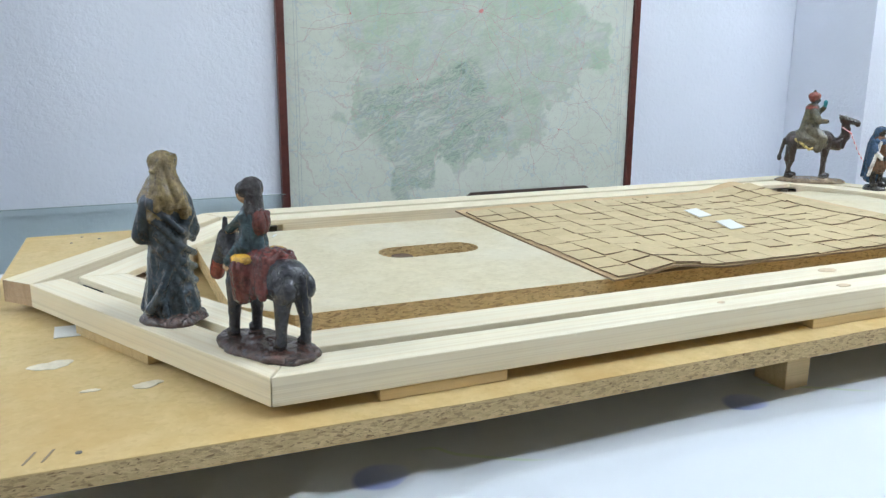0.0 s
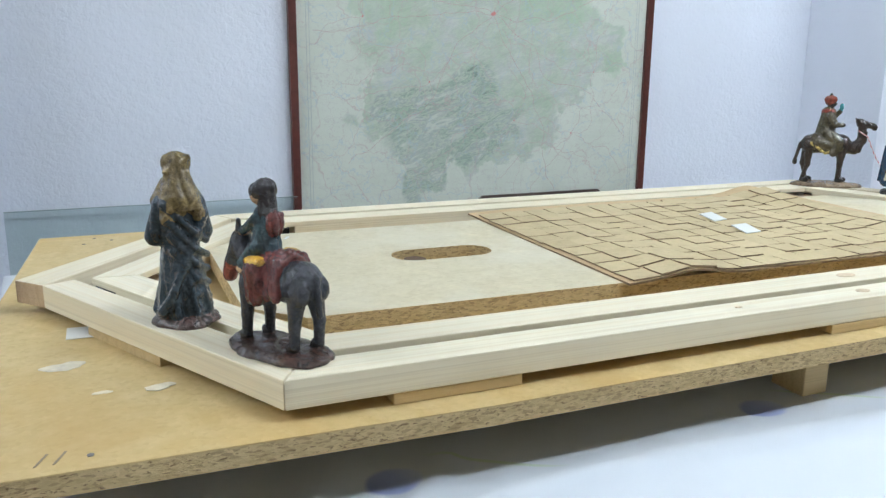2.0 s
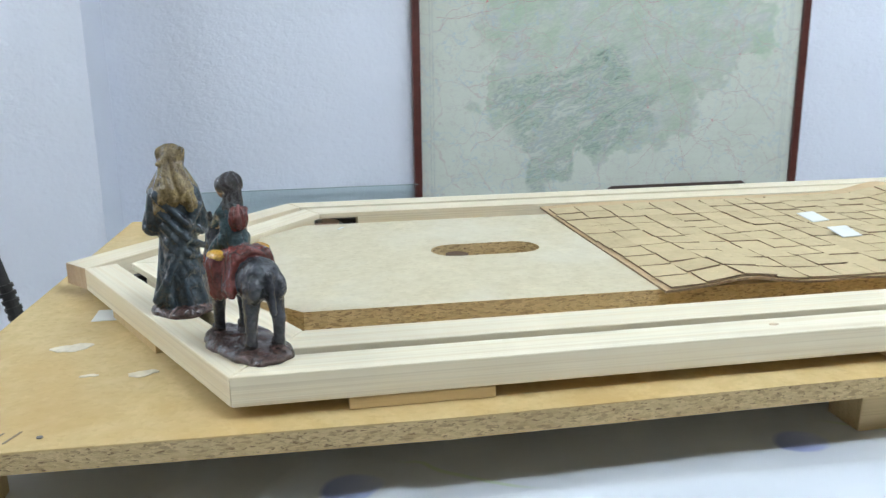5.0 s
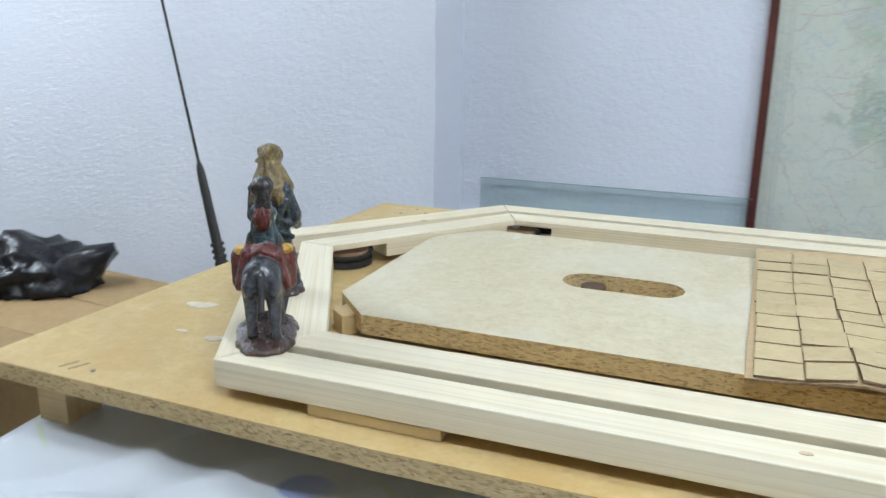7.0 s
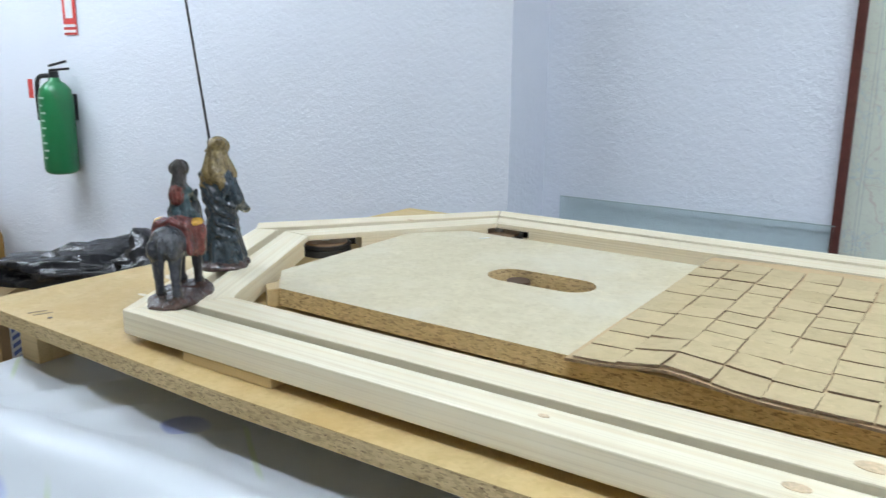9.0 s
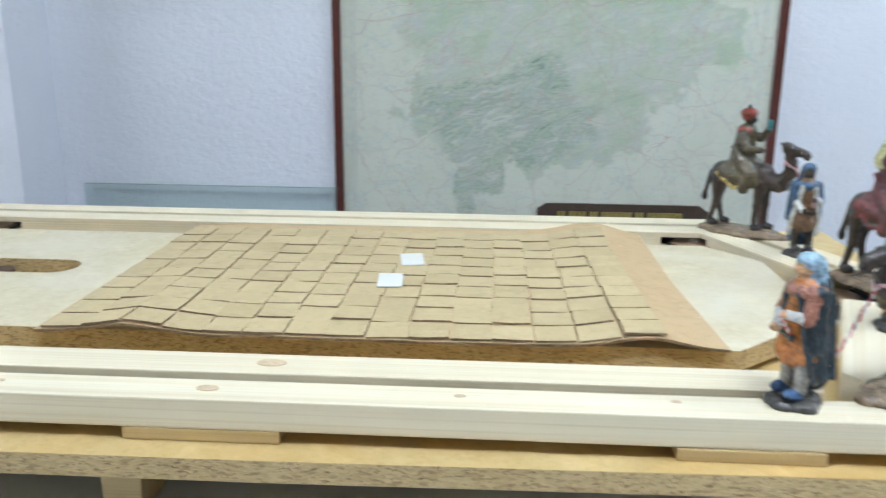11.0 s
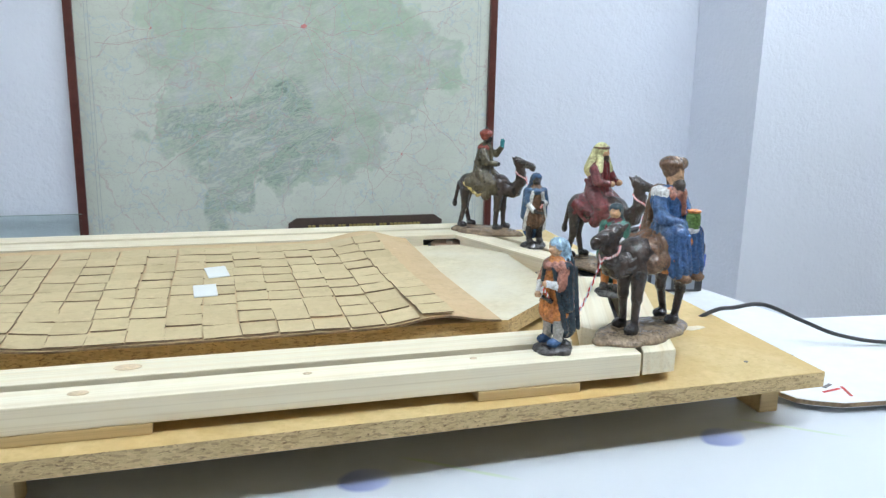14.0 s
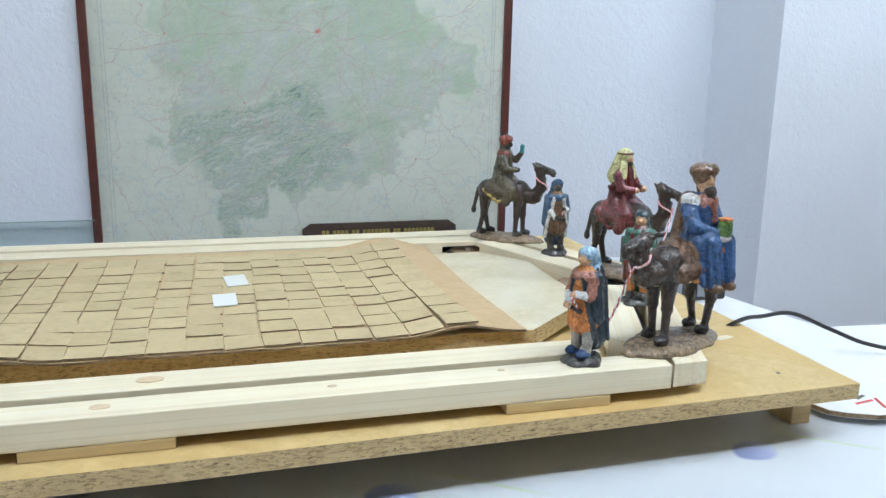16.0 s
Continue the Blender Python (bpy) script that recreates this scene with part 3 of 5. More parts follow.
def cloth_height(x, y):
    z = 0.0018 * noise.noise((x * 6, y * 9, 0.3)) + 0.0008 * noise.noise((x * 22, y * 22, 1.7))
    z += (0.034 + 0.010 * max(0.0, min(1.0, (0.35 - x) / 0.2))) * math.exp(-((y + 0.130 - 0.03 * math.sin(x * 5)) / 0.050) ** 2) * max(0.0, min(1.0, (0.78 - x) / 0.30)) * max(0.0, min(1.0, (x + 0.25) / 0.25))
    for c, k, h in ((-0.10, 0.55, 0.009), (-0.03, 0.7, 0.007), (0.06, 0.8, 0.005)):
        z += h * math.exp(-((x - c - k * (y + 0.06)) / 0.012) ** 2) * max(0.0, min(1.0, (0.12 - y) / 0.12))
    return max(z, -0.002)


cloth = bmesh.new()
xs = [TX0 - 0.012 + i * (TX1 - TX0 + 0.024) / 150 for i in range(151)]
ys = [TY0 - 0.012 + j * (TY1 - TY0 + 0.024) / 110 for j in range(111)]
grid = {}
for i, x in enumerate(xs):
    for j, y in enumerate(ys):
        grid[i, j] = cloth.verts.new((x + 0.06 * (0.15 - y) * (1 if i < 75 else 0.6), y, TZ + cloth_height(x, y)))
for i in range(150):
    for j in range(110):
        cloth.faces.new((grid[i, j], grid[i + 1, j], grid[i + 1, j + 1], grid[i, j + 1]))
rim = [grid[i, 0] for i in range(151)] + [grid[150, j] for j in range(1, 111)] + [grid[i, 110] for i in range(149, -1, -1)] + [grid[0, j] for j in range(109, 0, -1)]
hang = []
for k, v in enumerate(rim):
    flare = 0.012 * math.sin(k * 0.45) + 0.006 * math.sin(k * 1.13)
    cx, cy = (TX0 + TX1) / 2, (TY0 + TY1) / 2
    d = Vector((max(min(v.co.x - cx, 0.83) - 0.80, 0) + min(max(v.co.x - cx, -0.83) + 0.80, 0), v.co.y - cy, 0))
    d = d.normalized() if d.length > 0 else Vector((1, 0, 0))
    hang.append(cloth.verts.new(v.co + d * (0.012 + flare) + Vector((0, 0, -0.24))))
for k in range(len(rim)):
    n = (k + 1) % len(rim)
    cloth.faces.new((rim[k], hang[k], hang[n], rim[n]))
bmesh.ops.recalc_face_normals(cloth, faces=cloth.faces)
solid("tablecloth", cloth, M_CLOTH, ROOM, "white oilcloth with pale blue petals, draped and wrinkled over the table", "tablecloth", smooth=True)

# ---- the chipboard base on feet ----
LOCAL = pose(0, 0, Z0 - 0.0025, TILT)
BT, BB = -0.0325, -0.0490
base = thing("base_board", LOCAL, "large raw chipboard panel standing on small wooden feet", "board")
BASE = [(-0.240, -0.014), (0.15, -0.025), (0.62, -0.021), (1.268, -0.006), (1.262, 0.70), (-0.192, 0.70)]
part("panel", prism(BASE, BB, BT, 0.0012, side=1), (M_BASE, M_EDGE), base)
for fx, fy, fw in ((-0.182, 0.026, 0.0165), (0.511, 0.026, 0.015), (1.244, 0.060, 0.0115), (-0.12, 0.62, 0.017), (0.505, 0.62, 0.017), (1.19, 0.62, 0.017)):
    part("foot", box(fx - fw, fy - 0.020, -0.0940 - fy * math.tan(radians(TILT)), fx + fw, fy + 0.020, BB + 0.0005, 0.0012), M_BLOCK, base)


def blot(cx, cy, r, squash, seed):
    """A thin dried smear with a ragged outline."""
    g = random.Random(seed)
    p1, p2, p3 = (g.uniform(0, 6.3) for _ in range(3))
    pts = [(cx + r * k * math.cos(a), cy + r * squash * k * math.sin(a)) for a, k in
           ((q, 0.85 + 0.16 * math.sin(2 * q + p1) + 0.10 * math.sin(3 * q + p2) + 0.05 * math.sin(7 * q + p3)) for q in (2 * math.pi * i / 40 for i in range(40)))]
    return prism(pts, BT + 0.0001, BT + 0.0007)


for cx, cy, r, sq, sd in ((-0.146, 0.171, 0.017, 0.7, 1), (-0.076, 0.100, 0.013, 0.55, 2), (-0.117, 0.104, 0.007, 0.5, 3), (1.211, 0.142, 0.015, 0.6, 4), (1.216, 0.205, 0.011, 0.6, 5), (1.15, 0.11, 0.008, 0.7, 6)):
    solid("plaster_smear", blot(cx, cy, r, sq, sd), M_SMEAR, LOCAL, "dried white plaster smear on the chipboard", "stain", "plaster smears")
solid("paper_scrap", prism([(-0.146, 0.240), (-0.114, 0.240), (-0.108, 0.270), (-0.146, 0.273)], BT + 0.0002, BT + 0.0010), M_CHIP, LOCAL, "white paper scrap lying on the chipboard", "paper")
for k in range(2):
    solid("pencil_mark", prism([(-0.158 + 0.011 * k, -0.004), (-0.1565 + 0.011 * k, -0.004), (-0.150 + 0.011 * k, 0.012), (-0.1515 + 0.011 * k, 0.012)], BT + 0.0001, BT + 0.0005),
          M_GRAPHITE, LOCAL, "short pencil stroke on the chipboard", "mark", "pencil marks")
for cx, cy in ((-0.122, 0.674), (-0.10, 0.655), (-0.135, 0.64), (-0.125, 0.001), (1.205, 0.035)):
    solid("nail_hole", disc(cx, cy, BT + 0.0001, BT + 0.0006, 0.0022, 12), M_PENCIL, LOCAL, "dark nail hole in the chipboard", "hole", "nail holes")

# ---- the double track of pine strips ----
OUT = [(0.0, 0.0), (1.100, 0.003), (1.226, 0.322), (1.100, 0.622), (0.036, 0.624), (-0.178, 0.334)]
W1, W2, W3 = 0.034, 0.047, 0.085
RB = -0.0228
ring0, ring1, ring2, ring3 = [Vector(p) for p in OUT], offset(OUT, W1), offset(OUT, W2), offset(OUT, W3)
track = thing("track", LOCAL, "six-sided double track of pale pine strips with a slot between them", "track")


def strip(quad, name, label="", notch=(0.0, 0.0), end=False):
    """One pine strip over a plan quad (outer start, outer end, inner end, inner start), built along its own length; notch: the lengths cut out underneath at its two ends for a pulley."""
    o = Vector(quad[0])
    d = (Vector(quad[1]) - o).normalized()
    loc = [(Vector((q - o).dot(v) for v in (d, Vector((-d.y, d.x))))) for q in (Vector(q) for q in quad)]
    g = 0.0006
    loc[0].x += g
    loc[3].x += g
    loc[1].x -= g
    loc[2].x -= g
    if not any(notch):
        bm = prism(loc, RB, 0, 0.0012)
    else:
        bm = prism(loc, -0.007, 0, 0.0010)
        low = [p.copy() for p in loc]
        if notch[0]:
            low[0].x = low[3].x = max(low[0].x, low[3].x) + notch[0]
        if notch[1]:
            low[1].x = low[2].x = min(low[1].x, low[2].x) - notch[1]
        prism(low, RB, -0.0068, bm=bm)
    if end:
        bm.normal_update()
        for f in bm.faces:
            if abs(f.normal.x) > 0.8:
                f.material_index = 1
    ob = part(name, bm, (M_PINE, M_PINE_END) if end else M_PINE, track, label)
    ob.matrix_basis = Matrix.Translation((o.x, o.y, 0)) @ Matrix.Rotation(math.atan2(d.y, d.x), 4, "Z")
    return ob


LEFT_TIP, LEFT_HEEL = (-0.192, 0.346), (-0.166, 0.317)
# outer ring: the near strip butts on the right-hand one; the far-left one runs past the near-left one
strip((ring0[0], (1.064, 0.003), (1.068, ring1[1].y), ring1[0]), "outer_strip")
strip(((1.102, 0.006), ring0[2], ring1[2], (1.0665, 0.004)), "outer_strip")
strip((ring0[2], ring0[3], ring1[3], ring1[2]), "outer_strip")
strip((ring0[3], ring0[4], ring1[4], ring1[3]), "outer_strip")
strip((ring0[4], LEFT_TIP, LEFT_HEEL, ring1[4]), "outer_strip", end=True)
strip((LEFT_HEEL, ring0[0], ring1[0], ring1[5]), "outer_strip")
# inner ring
strip((ring2[0], (1.015, ring2[1].y), (1.024, ring3[1].y), ring3[0]), "inner_strip")
run = (ring2[2] - ring2[1]).normalized()
strip((ring2[1], ring2[2] - run * 0.062, ring3[2] - run * 0.050, ring3[1]), "inner_strip")
cut = (ring2[3] - ring2[2]).normalized()
strip((ring2[2] + cut * 0.040, ring2[3], ring3[3], ring3[2] + cut * 0.030), "inner_strip", notch=(0.0, 0.012))
strip((ring2[3], ring2[4], ring3[4], ring3[3]), "inner_strip", notch=(0.05, 0.05))
strip((ring2[4], ring2[5], ring3[5], ring3[4]), "inner_strip", notch=(0.012, 0.07))
strip((ring2[5], ring2[0], ring3[0], ring3[5]), "inner_strip", notch=(0.02, 0))
# low wooden packers under the strips
for x0, x1 in ((0.081, 0.188), (0.518, 0.630), (0.903, 1.002)):
    part("packer", box(x0, 0.0015, BT + 0.0003, x1, 0.075, RB - 0.0003, 0.0008), M_BLOCK, track)
d = (Vector(LEFT_HEEL) - ring0[0]).normalized()
for a, b, j in ((0.160, 0.278, 5), ):
    nrm = Vector((d.y, -d.x))
    p, q = ring0[0] + d * a, ring0[0] + d * b
    part("packer", prism([p + nrm * 0.002, p + nrm * 0.07, q + nrm * 0.07, q + nrm * 0.002][::-1], BT + 0.0003, RB - 0.0003), M_BLOCK, track)
for x0, x1 in ((0.14, 0.24), (0.50, 0.62), (0.86, 0.96)):
    part("packer", box(x0, 0.545, BT + 0.0003, x1, 0.615, RB - 0.0003, 0.0008), M_BLOCK, track)
part("packer", prism([(1.13, 0.15), (1.17, 0.24), (1.10, 0.27), (1.06, 0.18)], BT + 0.0003, RB - 0.0003), M_BLOCK, track)
part("packer", prism([(1.10, 0.42), (1.17, 0.40), (1.13, 0.50), (1.07, 0.50)], BT + 0.0003, RB - 0.0003), M_BLOCK, track)
# knots
for kx, ky, r in ((0.608, 0.069, 0.0085), (0.575, 0.020, 0.006), (0.755, 0.022, 0.003), (0.905, 0.025, 0.0025), (0.42, 0.021, 0.003), (-0.03, 0.485, 0.004)):
    kb = disc(0, 0, 0.0001, 0.0005, r, 24)
    bmesh.ops.scale(kb, vec=(1.35, 0.8, 1), verts=kb.verts)
    part("knot", kb, M_KNOT, track, "brown pine knot").matrix_basis = pose(kx, ky, 0)

# the black belt that runs in the slot
mid = offset(OUT, (W1 + W2) / 2 + 0.0005)
belt = bmesh.new()
a_in, a_out = offset(OUT, W1 + 0.002), offset(OUT, W2 - 0.002)
for i in range(6):
    n = (i + 1) % 6
    prism([a_in[i], a_in[n], a_out[n], a_out[i]], RB - 0.002, RB + 0.006, bm=belt)
solid("drive_belt", belt, M_RUBBER, LOCAL, "black toothed drive belt lying in the slot of the track", "belt")

# pulleys at the four ends
for px, py in ((-0.086, 0.368), (0.076, 0.552), (1.036, 0.540), (1.128, 0.335)):
    pu = thing("pulley", pose(px, py, deck_z(py) + 0.0022), "black rubber-rimmed pulley with a varnished wooden top under the track corner", "pulley", "track pulleys")
    tyre = disc(0, 0, -0.034, -0.026, 0.034, 40)
    disc(0, 0, -0.026, -0.023, 0.031, 40, bm=tyre)
    disc(0, 0, -0.023, -0.0195, 0.034, 40, bm=tyre)
    part("tyre", tyre, M_RUBBER, pu)
    part("hub", disc(0, 0, -0.0195, -0.0165, 0.029, 36), M_WHEELTOP, pu, "varnished plywood disc")
    part("screw", disc(0, 0, -0.0165, -0.0125, 0.006, 6), M_METAL, pu)
tipcard = thing("green_card", LOCAL, "green printed card strip lying under the track end", "card")
part("sheet", prism([(1.052, 0.180), (1.088, 0.176), (1.125, 0.300), (1.088, 0.306)], BT + 0.0003, BT + 0.0020), M_GREENCARD, tipcard)
for k in range(5):
    part("print_bar", prism([(1.066 + 0.012 * k, 0.192 + 0.023 * k), (1.080 + 0.012 * k, 0.189 + 0.023 * k), (1.083 + 0.012 * k, 0.201 + 0.023 * k), (1.069 + 0.012 * k, 0.204 + 0.023 * k)],
                            BT + 0.0021, BT + 0.0026), M_WHITE, tipcard)
wedge = solid("wood_offcut", prism([(0.012, 0.165), (0.030, 0.150), (0.040, 0.165), (0.020, 0.200)], BT + 0.0003, -0.012, 0.001), M_BLOCK, LOCAL, "small wooden offcut standing beside the raised panel", "offcut")

# ---- the raised panel with its hand hole ----
UT, UB = -0.0055, -0.0240
deck = thing("raised_panel", LOCAL, "whitened chipboard panel with cut corners and a slotted hole", "board")
UP = [(0.004, 0.197), (0.052, 0.146), (0.982, 0.139), (1.086, 0.232), (1.086, 0.425), (1.035, 0.490), (0.058, 0.494), (0.004, 0.440)]


def holed_slab(poly, hole, z0, z1):
    """A slab with one hole through it; edge faces take the second material."""
    bm = bmesh.new()
    loops = {}
    for z in (z0, z1):
        es = []
        for key, pts in (("o", poly), ("h", hole)):
            vs = [bm.verts.new((x, y, z)) for x, y in pts]
            loops[key, z] = vs
            es += [bm.edges.new((vs[i], vs[(i + 1) % len(vs)])) for i in range(len(vs))]
        bmesh.ops.triangle_fill(bm, edges=es, use_beauty=True)
    for key in "oh":
        lo, hi = loops[key, z0], loops[key, z1]
        n = len(lo)
        for i in range(n):
            bm.faces.new((lo[i], lo[(i + 1) % n], hi[(i + 1) % n], hi[i])).material_index = 1
    bmesh.ops.recalc_face_normals(bm, faces=bm.faces)
    return bm


hx0, hx1, hy0, hy1, hr = 0.195, 0.319, 0.304, 0.356, 0.026
hole = [(hx1 - hr + hr * math.cos(a), (hy0 + hy1) / 2 + hr * math.sin(a)) for a in (-math.pi / 2 + math.pi * k / 10 for k in range(11))]
hole += [(hx0 + hr + hr * math.cos(a), (hy0 + hy1) / 2 + hr * math.sin(a)) for a in (math.pi / 2 + math.pi * k / 10 for k in range(11))]
part("panel", holed_slab(UP, hole, UB, UT), (M_TOP, M_EDGE), deck)
for sx, sy in ((0.06, 0.22), (0.06, 0.42), (0.5, 0.20), (0.5, 0.45), (0.95, 0.22), (0.95, 0.42)):
    part("spacer", box(sx, sy, BT + 0.0003, sx + 0.08, sy + 0.03, UB - 0.0003), M_BLOCK, deck)
solid("paint_smear", prism([(0.098, 0.462), (0.100, 0.461), (0.108, 0.474), (0.104, 0.474)], UT + 0.0001, UT + 0.0006), M_CHIP, LOCAL, "small white paint smear on the panel", "stain")


solid("dowel", disc(0.226, 0.338, BT + 0.0003, -0.0125, 0.013, 28), plain("dark_dowel", (0.10, 0.055, 0.03), 0.6), LOCAL, "dark wooden dowel standing in the slotted hole", "dowel")


# ---- the cardboard pavement ----
def sheet_z(x, y):
    z = -0.0030
    z += 0.0075 * math.exp(-((x - 0.465) / 0.036) ** 2) * (0.55 + 0.45 * math.cos(min(1, max(0, (y - 0.13) / 0.2)) * math.pi))
    z += 0.0095 * math.exp(-((x - 0.905) / 0.040) ** 2) * (0.75 + 0.25 * math.cos((y - 0.13) / 0.39 * 2 * math.pi))
    z += 0.0035 * max(0, (y - 0.40) / 0.12) * math.exp(-((x - 0.62) / 0.25) ** 2)
    z += 0.006 * max(0, (y - 0.36) / 0.168) ** 2 * math.exp(-((x - 0.88) / 0.05) ** 2)
    z -= 0.0006 * min(1, max(0, (0.40 - x) / 0.02))
    return z + 0.0006 * noise.noise((x * 14, y * 14, 4.0))


SX0, SX1, SY0, SY1 = 0.381, 0.972, 0.133, 0.528
sheet = thing("cardboard_sheet", LOCAL, "wavy kraft cardboard sheet lying on the raised panel", "cardboard")
bm = bmesh.new()
NX, NY = 60, 30
lay = {}
for k in (0, 1):
    for i in range(NX + 1):
        for j in range(NY + 1):
            x = SX0 + (SX1 - SX0) * i / NX
            y = SY0 + (SY1 - SY0) * j / NY
            if i == NX:
                x -= 0.020 * (y - SY0) / (SY1 - SY0)
            if j == 0:
                y += 0.003 * noise.noise((x * 20, 0, 2))
            lay[i, j, k] = bm.verts.new((x, y, sheet_z(x, y) + (0.0 if k else -0.0024)))
for i in range(NX):
    for j in range(NY):
        bm.faces.new((lay[i, j, 1], lay[i + 1, j, 1], lay[i + 1, j + 1, 1], lay[i, j + 1, 1]))
        bm.faces.new((lay[i, j + 1, 0], lay[i + 1, j + 1, 0], lay[i + 1, j, 0], lay[i, j, 0]))
for i in range(NX):
    for j, s in ((0, 1), (NY, -1)):
        q = (lay[i, j, 0], lay[i + 1, j, 0], lay[i + 1, j, 1], lay[i, j, 1])
        bm.faces.new(q[::s]).material_index = 1
for j in range(NY):
    for i, s in ((0, -1), (NX, 1)):
        q = (lay[i, j, 0], lay[i, j + 1, 0], lay[i, j + 1, 1], lay[i, j, 1])
        bm.faces.new(q[::s]).material_index = 1
part("sheet", bm, (M_CARD_SHEET, M_CARD_EDGE), sheet)

TILE = 0.0358
trng = random.Random(11)


def tile_mesh(w, h):
    """A square of cut card, a little curled, with rough dark edges."""
    bm = bmesh.new()
    n = 2
    curl = trng.uniform(-0.0004, 0.0010)
    g = {}
    for i in range(n + 1):
        for j in range(n + 1):
            u, v = i / n - 0.5, j / n - 0.5
            x = u * w + trng.uniform(-0.0004, 0.0004)
            y = v * h + trng.uniform(-0.0004, 0.0004)
            c = curl * (u * u + v * v) * 2
            g[i, j, 1] = bm.verts.new((x, y, 0.0017 + c))
            g[i, j, 0] = bm.verts.new((x, y, c))
    for i in range(n):
        for j in range(n):
            bm.faces.new((g[i, j, 1], g[i + 1, j, 1], g[i + 1, j + 1, 1], g[i, j + 1, 1]))
    for i in range(n):
        bm.faces.new((g[i, 0, 0], g[i + 1, 0, 0], g[i + 1, 0, 1], g[i, 0, 1])).material_index = 1
        bm.faces.new((g[i + 1, n, 0], g[i, n, 0], g[i, n, 1], g[i + 1, n, 1])).material_index = 1
        bm.faces.new((g[0, i + 1, 0], g[0, i, 0], g[0, i, 1], g[0, i + 1, 1])).material_index = 1
        bm.faces.new((g[n, i, 0], g[n, i + 1, 0], g[n, i + 1, 1], g[n, i, 1])).material_index = 1
    return mesh_of("tile", bm, M_CARD, M_CARD_EDGE)


tile_kinds = [tile_mesh(TILE - trng.uniform(0.0008, 0.0022), TILE - trng.uniform(0.0004, 0.0020)) for _ in range(14)]


def lay_tile(cx, cy, me, lift=0.0):
    e = 0.012
    n = Vector((-(sheet_z(cx + e, cy) - sheet_z(cx - e, cy)) / (2 * e), -(sheet_z(cx, cy + e) - sheet_z(cx, cy - e)) / (2 * e), 1)).normalized()
    n = (n + Vector((trng.uniform(-0.014, 0.014), trng.uniform(-0.030, 0.026), 0))).normalized()
    tl = new("tile", me)
    tl.parent = sheet
    rot = Vector((0, 0, 1)).rotation_difference(n).to_matrix().to_4x4()
    tl.matrix_basis = Matrix.Translation((cx, cy, sheet_z(cx, cy) + 0.0006 + lift)) @ rot @ Matrix.Rotation(trng.gauss(0, 0.024), 4, "Z")


cols = 15
for i in range(cols):
    cx = SX0 + 0.004 + TILE * (i + 0.5)
    shift = (0.5 if i % 2 else 0.0) + trng.uniform(-0.16, 0.16)
    y = SY0 + 0.001
    first = True
    while y < SY1 - TILE * 0.45:
        h = TILE
        cy = y + h / 2 + (0.0 if first else shift * TILE * 0.30)
        lean = (cy - SY0) * -0.030 * max(0, (i - 7) / 6)
        if cy + h / 2 < SY1 + 0.004:
            lay_tile(cx + lean + trng.uniform(-0.0008, 0.0008) + 0.0022 * math.sin(cy * 11 + i * 0.3), cy, trng.choice(tile_kinds))
        y += h + trng.uniform(0.0004, 0.0013)
        first = False
for cx, cy, a in ((0.686, 0.363, 18), (0.672, 0.283, 5)):
    solid("white_chip", box(-0.0128, -0.0140, 0, 0.0128, 0.0140, 0.0012, 0.0003), M_CHIP, pose(cx, cy, deck_z(cy) + sheet_z(cx, cy) + 0.0060, 12, -1, a * 0.6),
          "small white card square tilted up on the cardboard tiles", "card", "white chips")


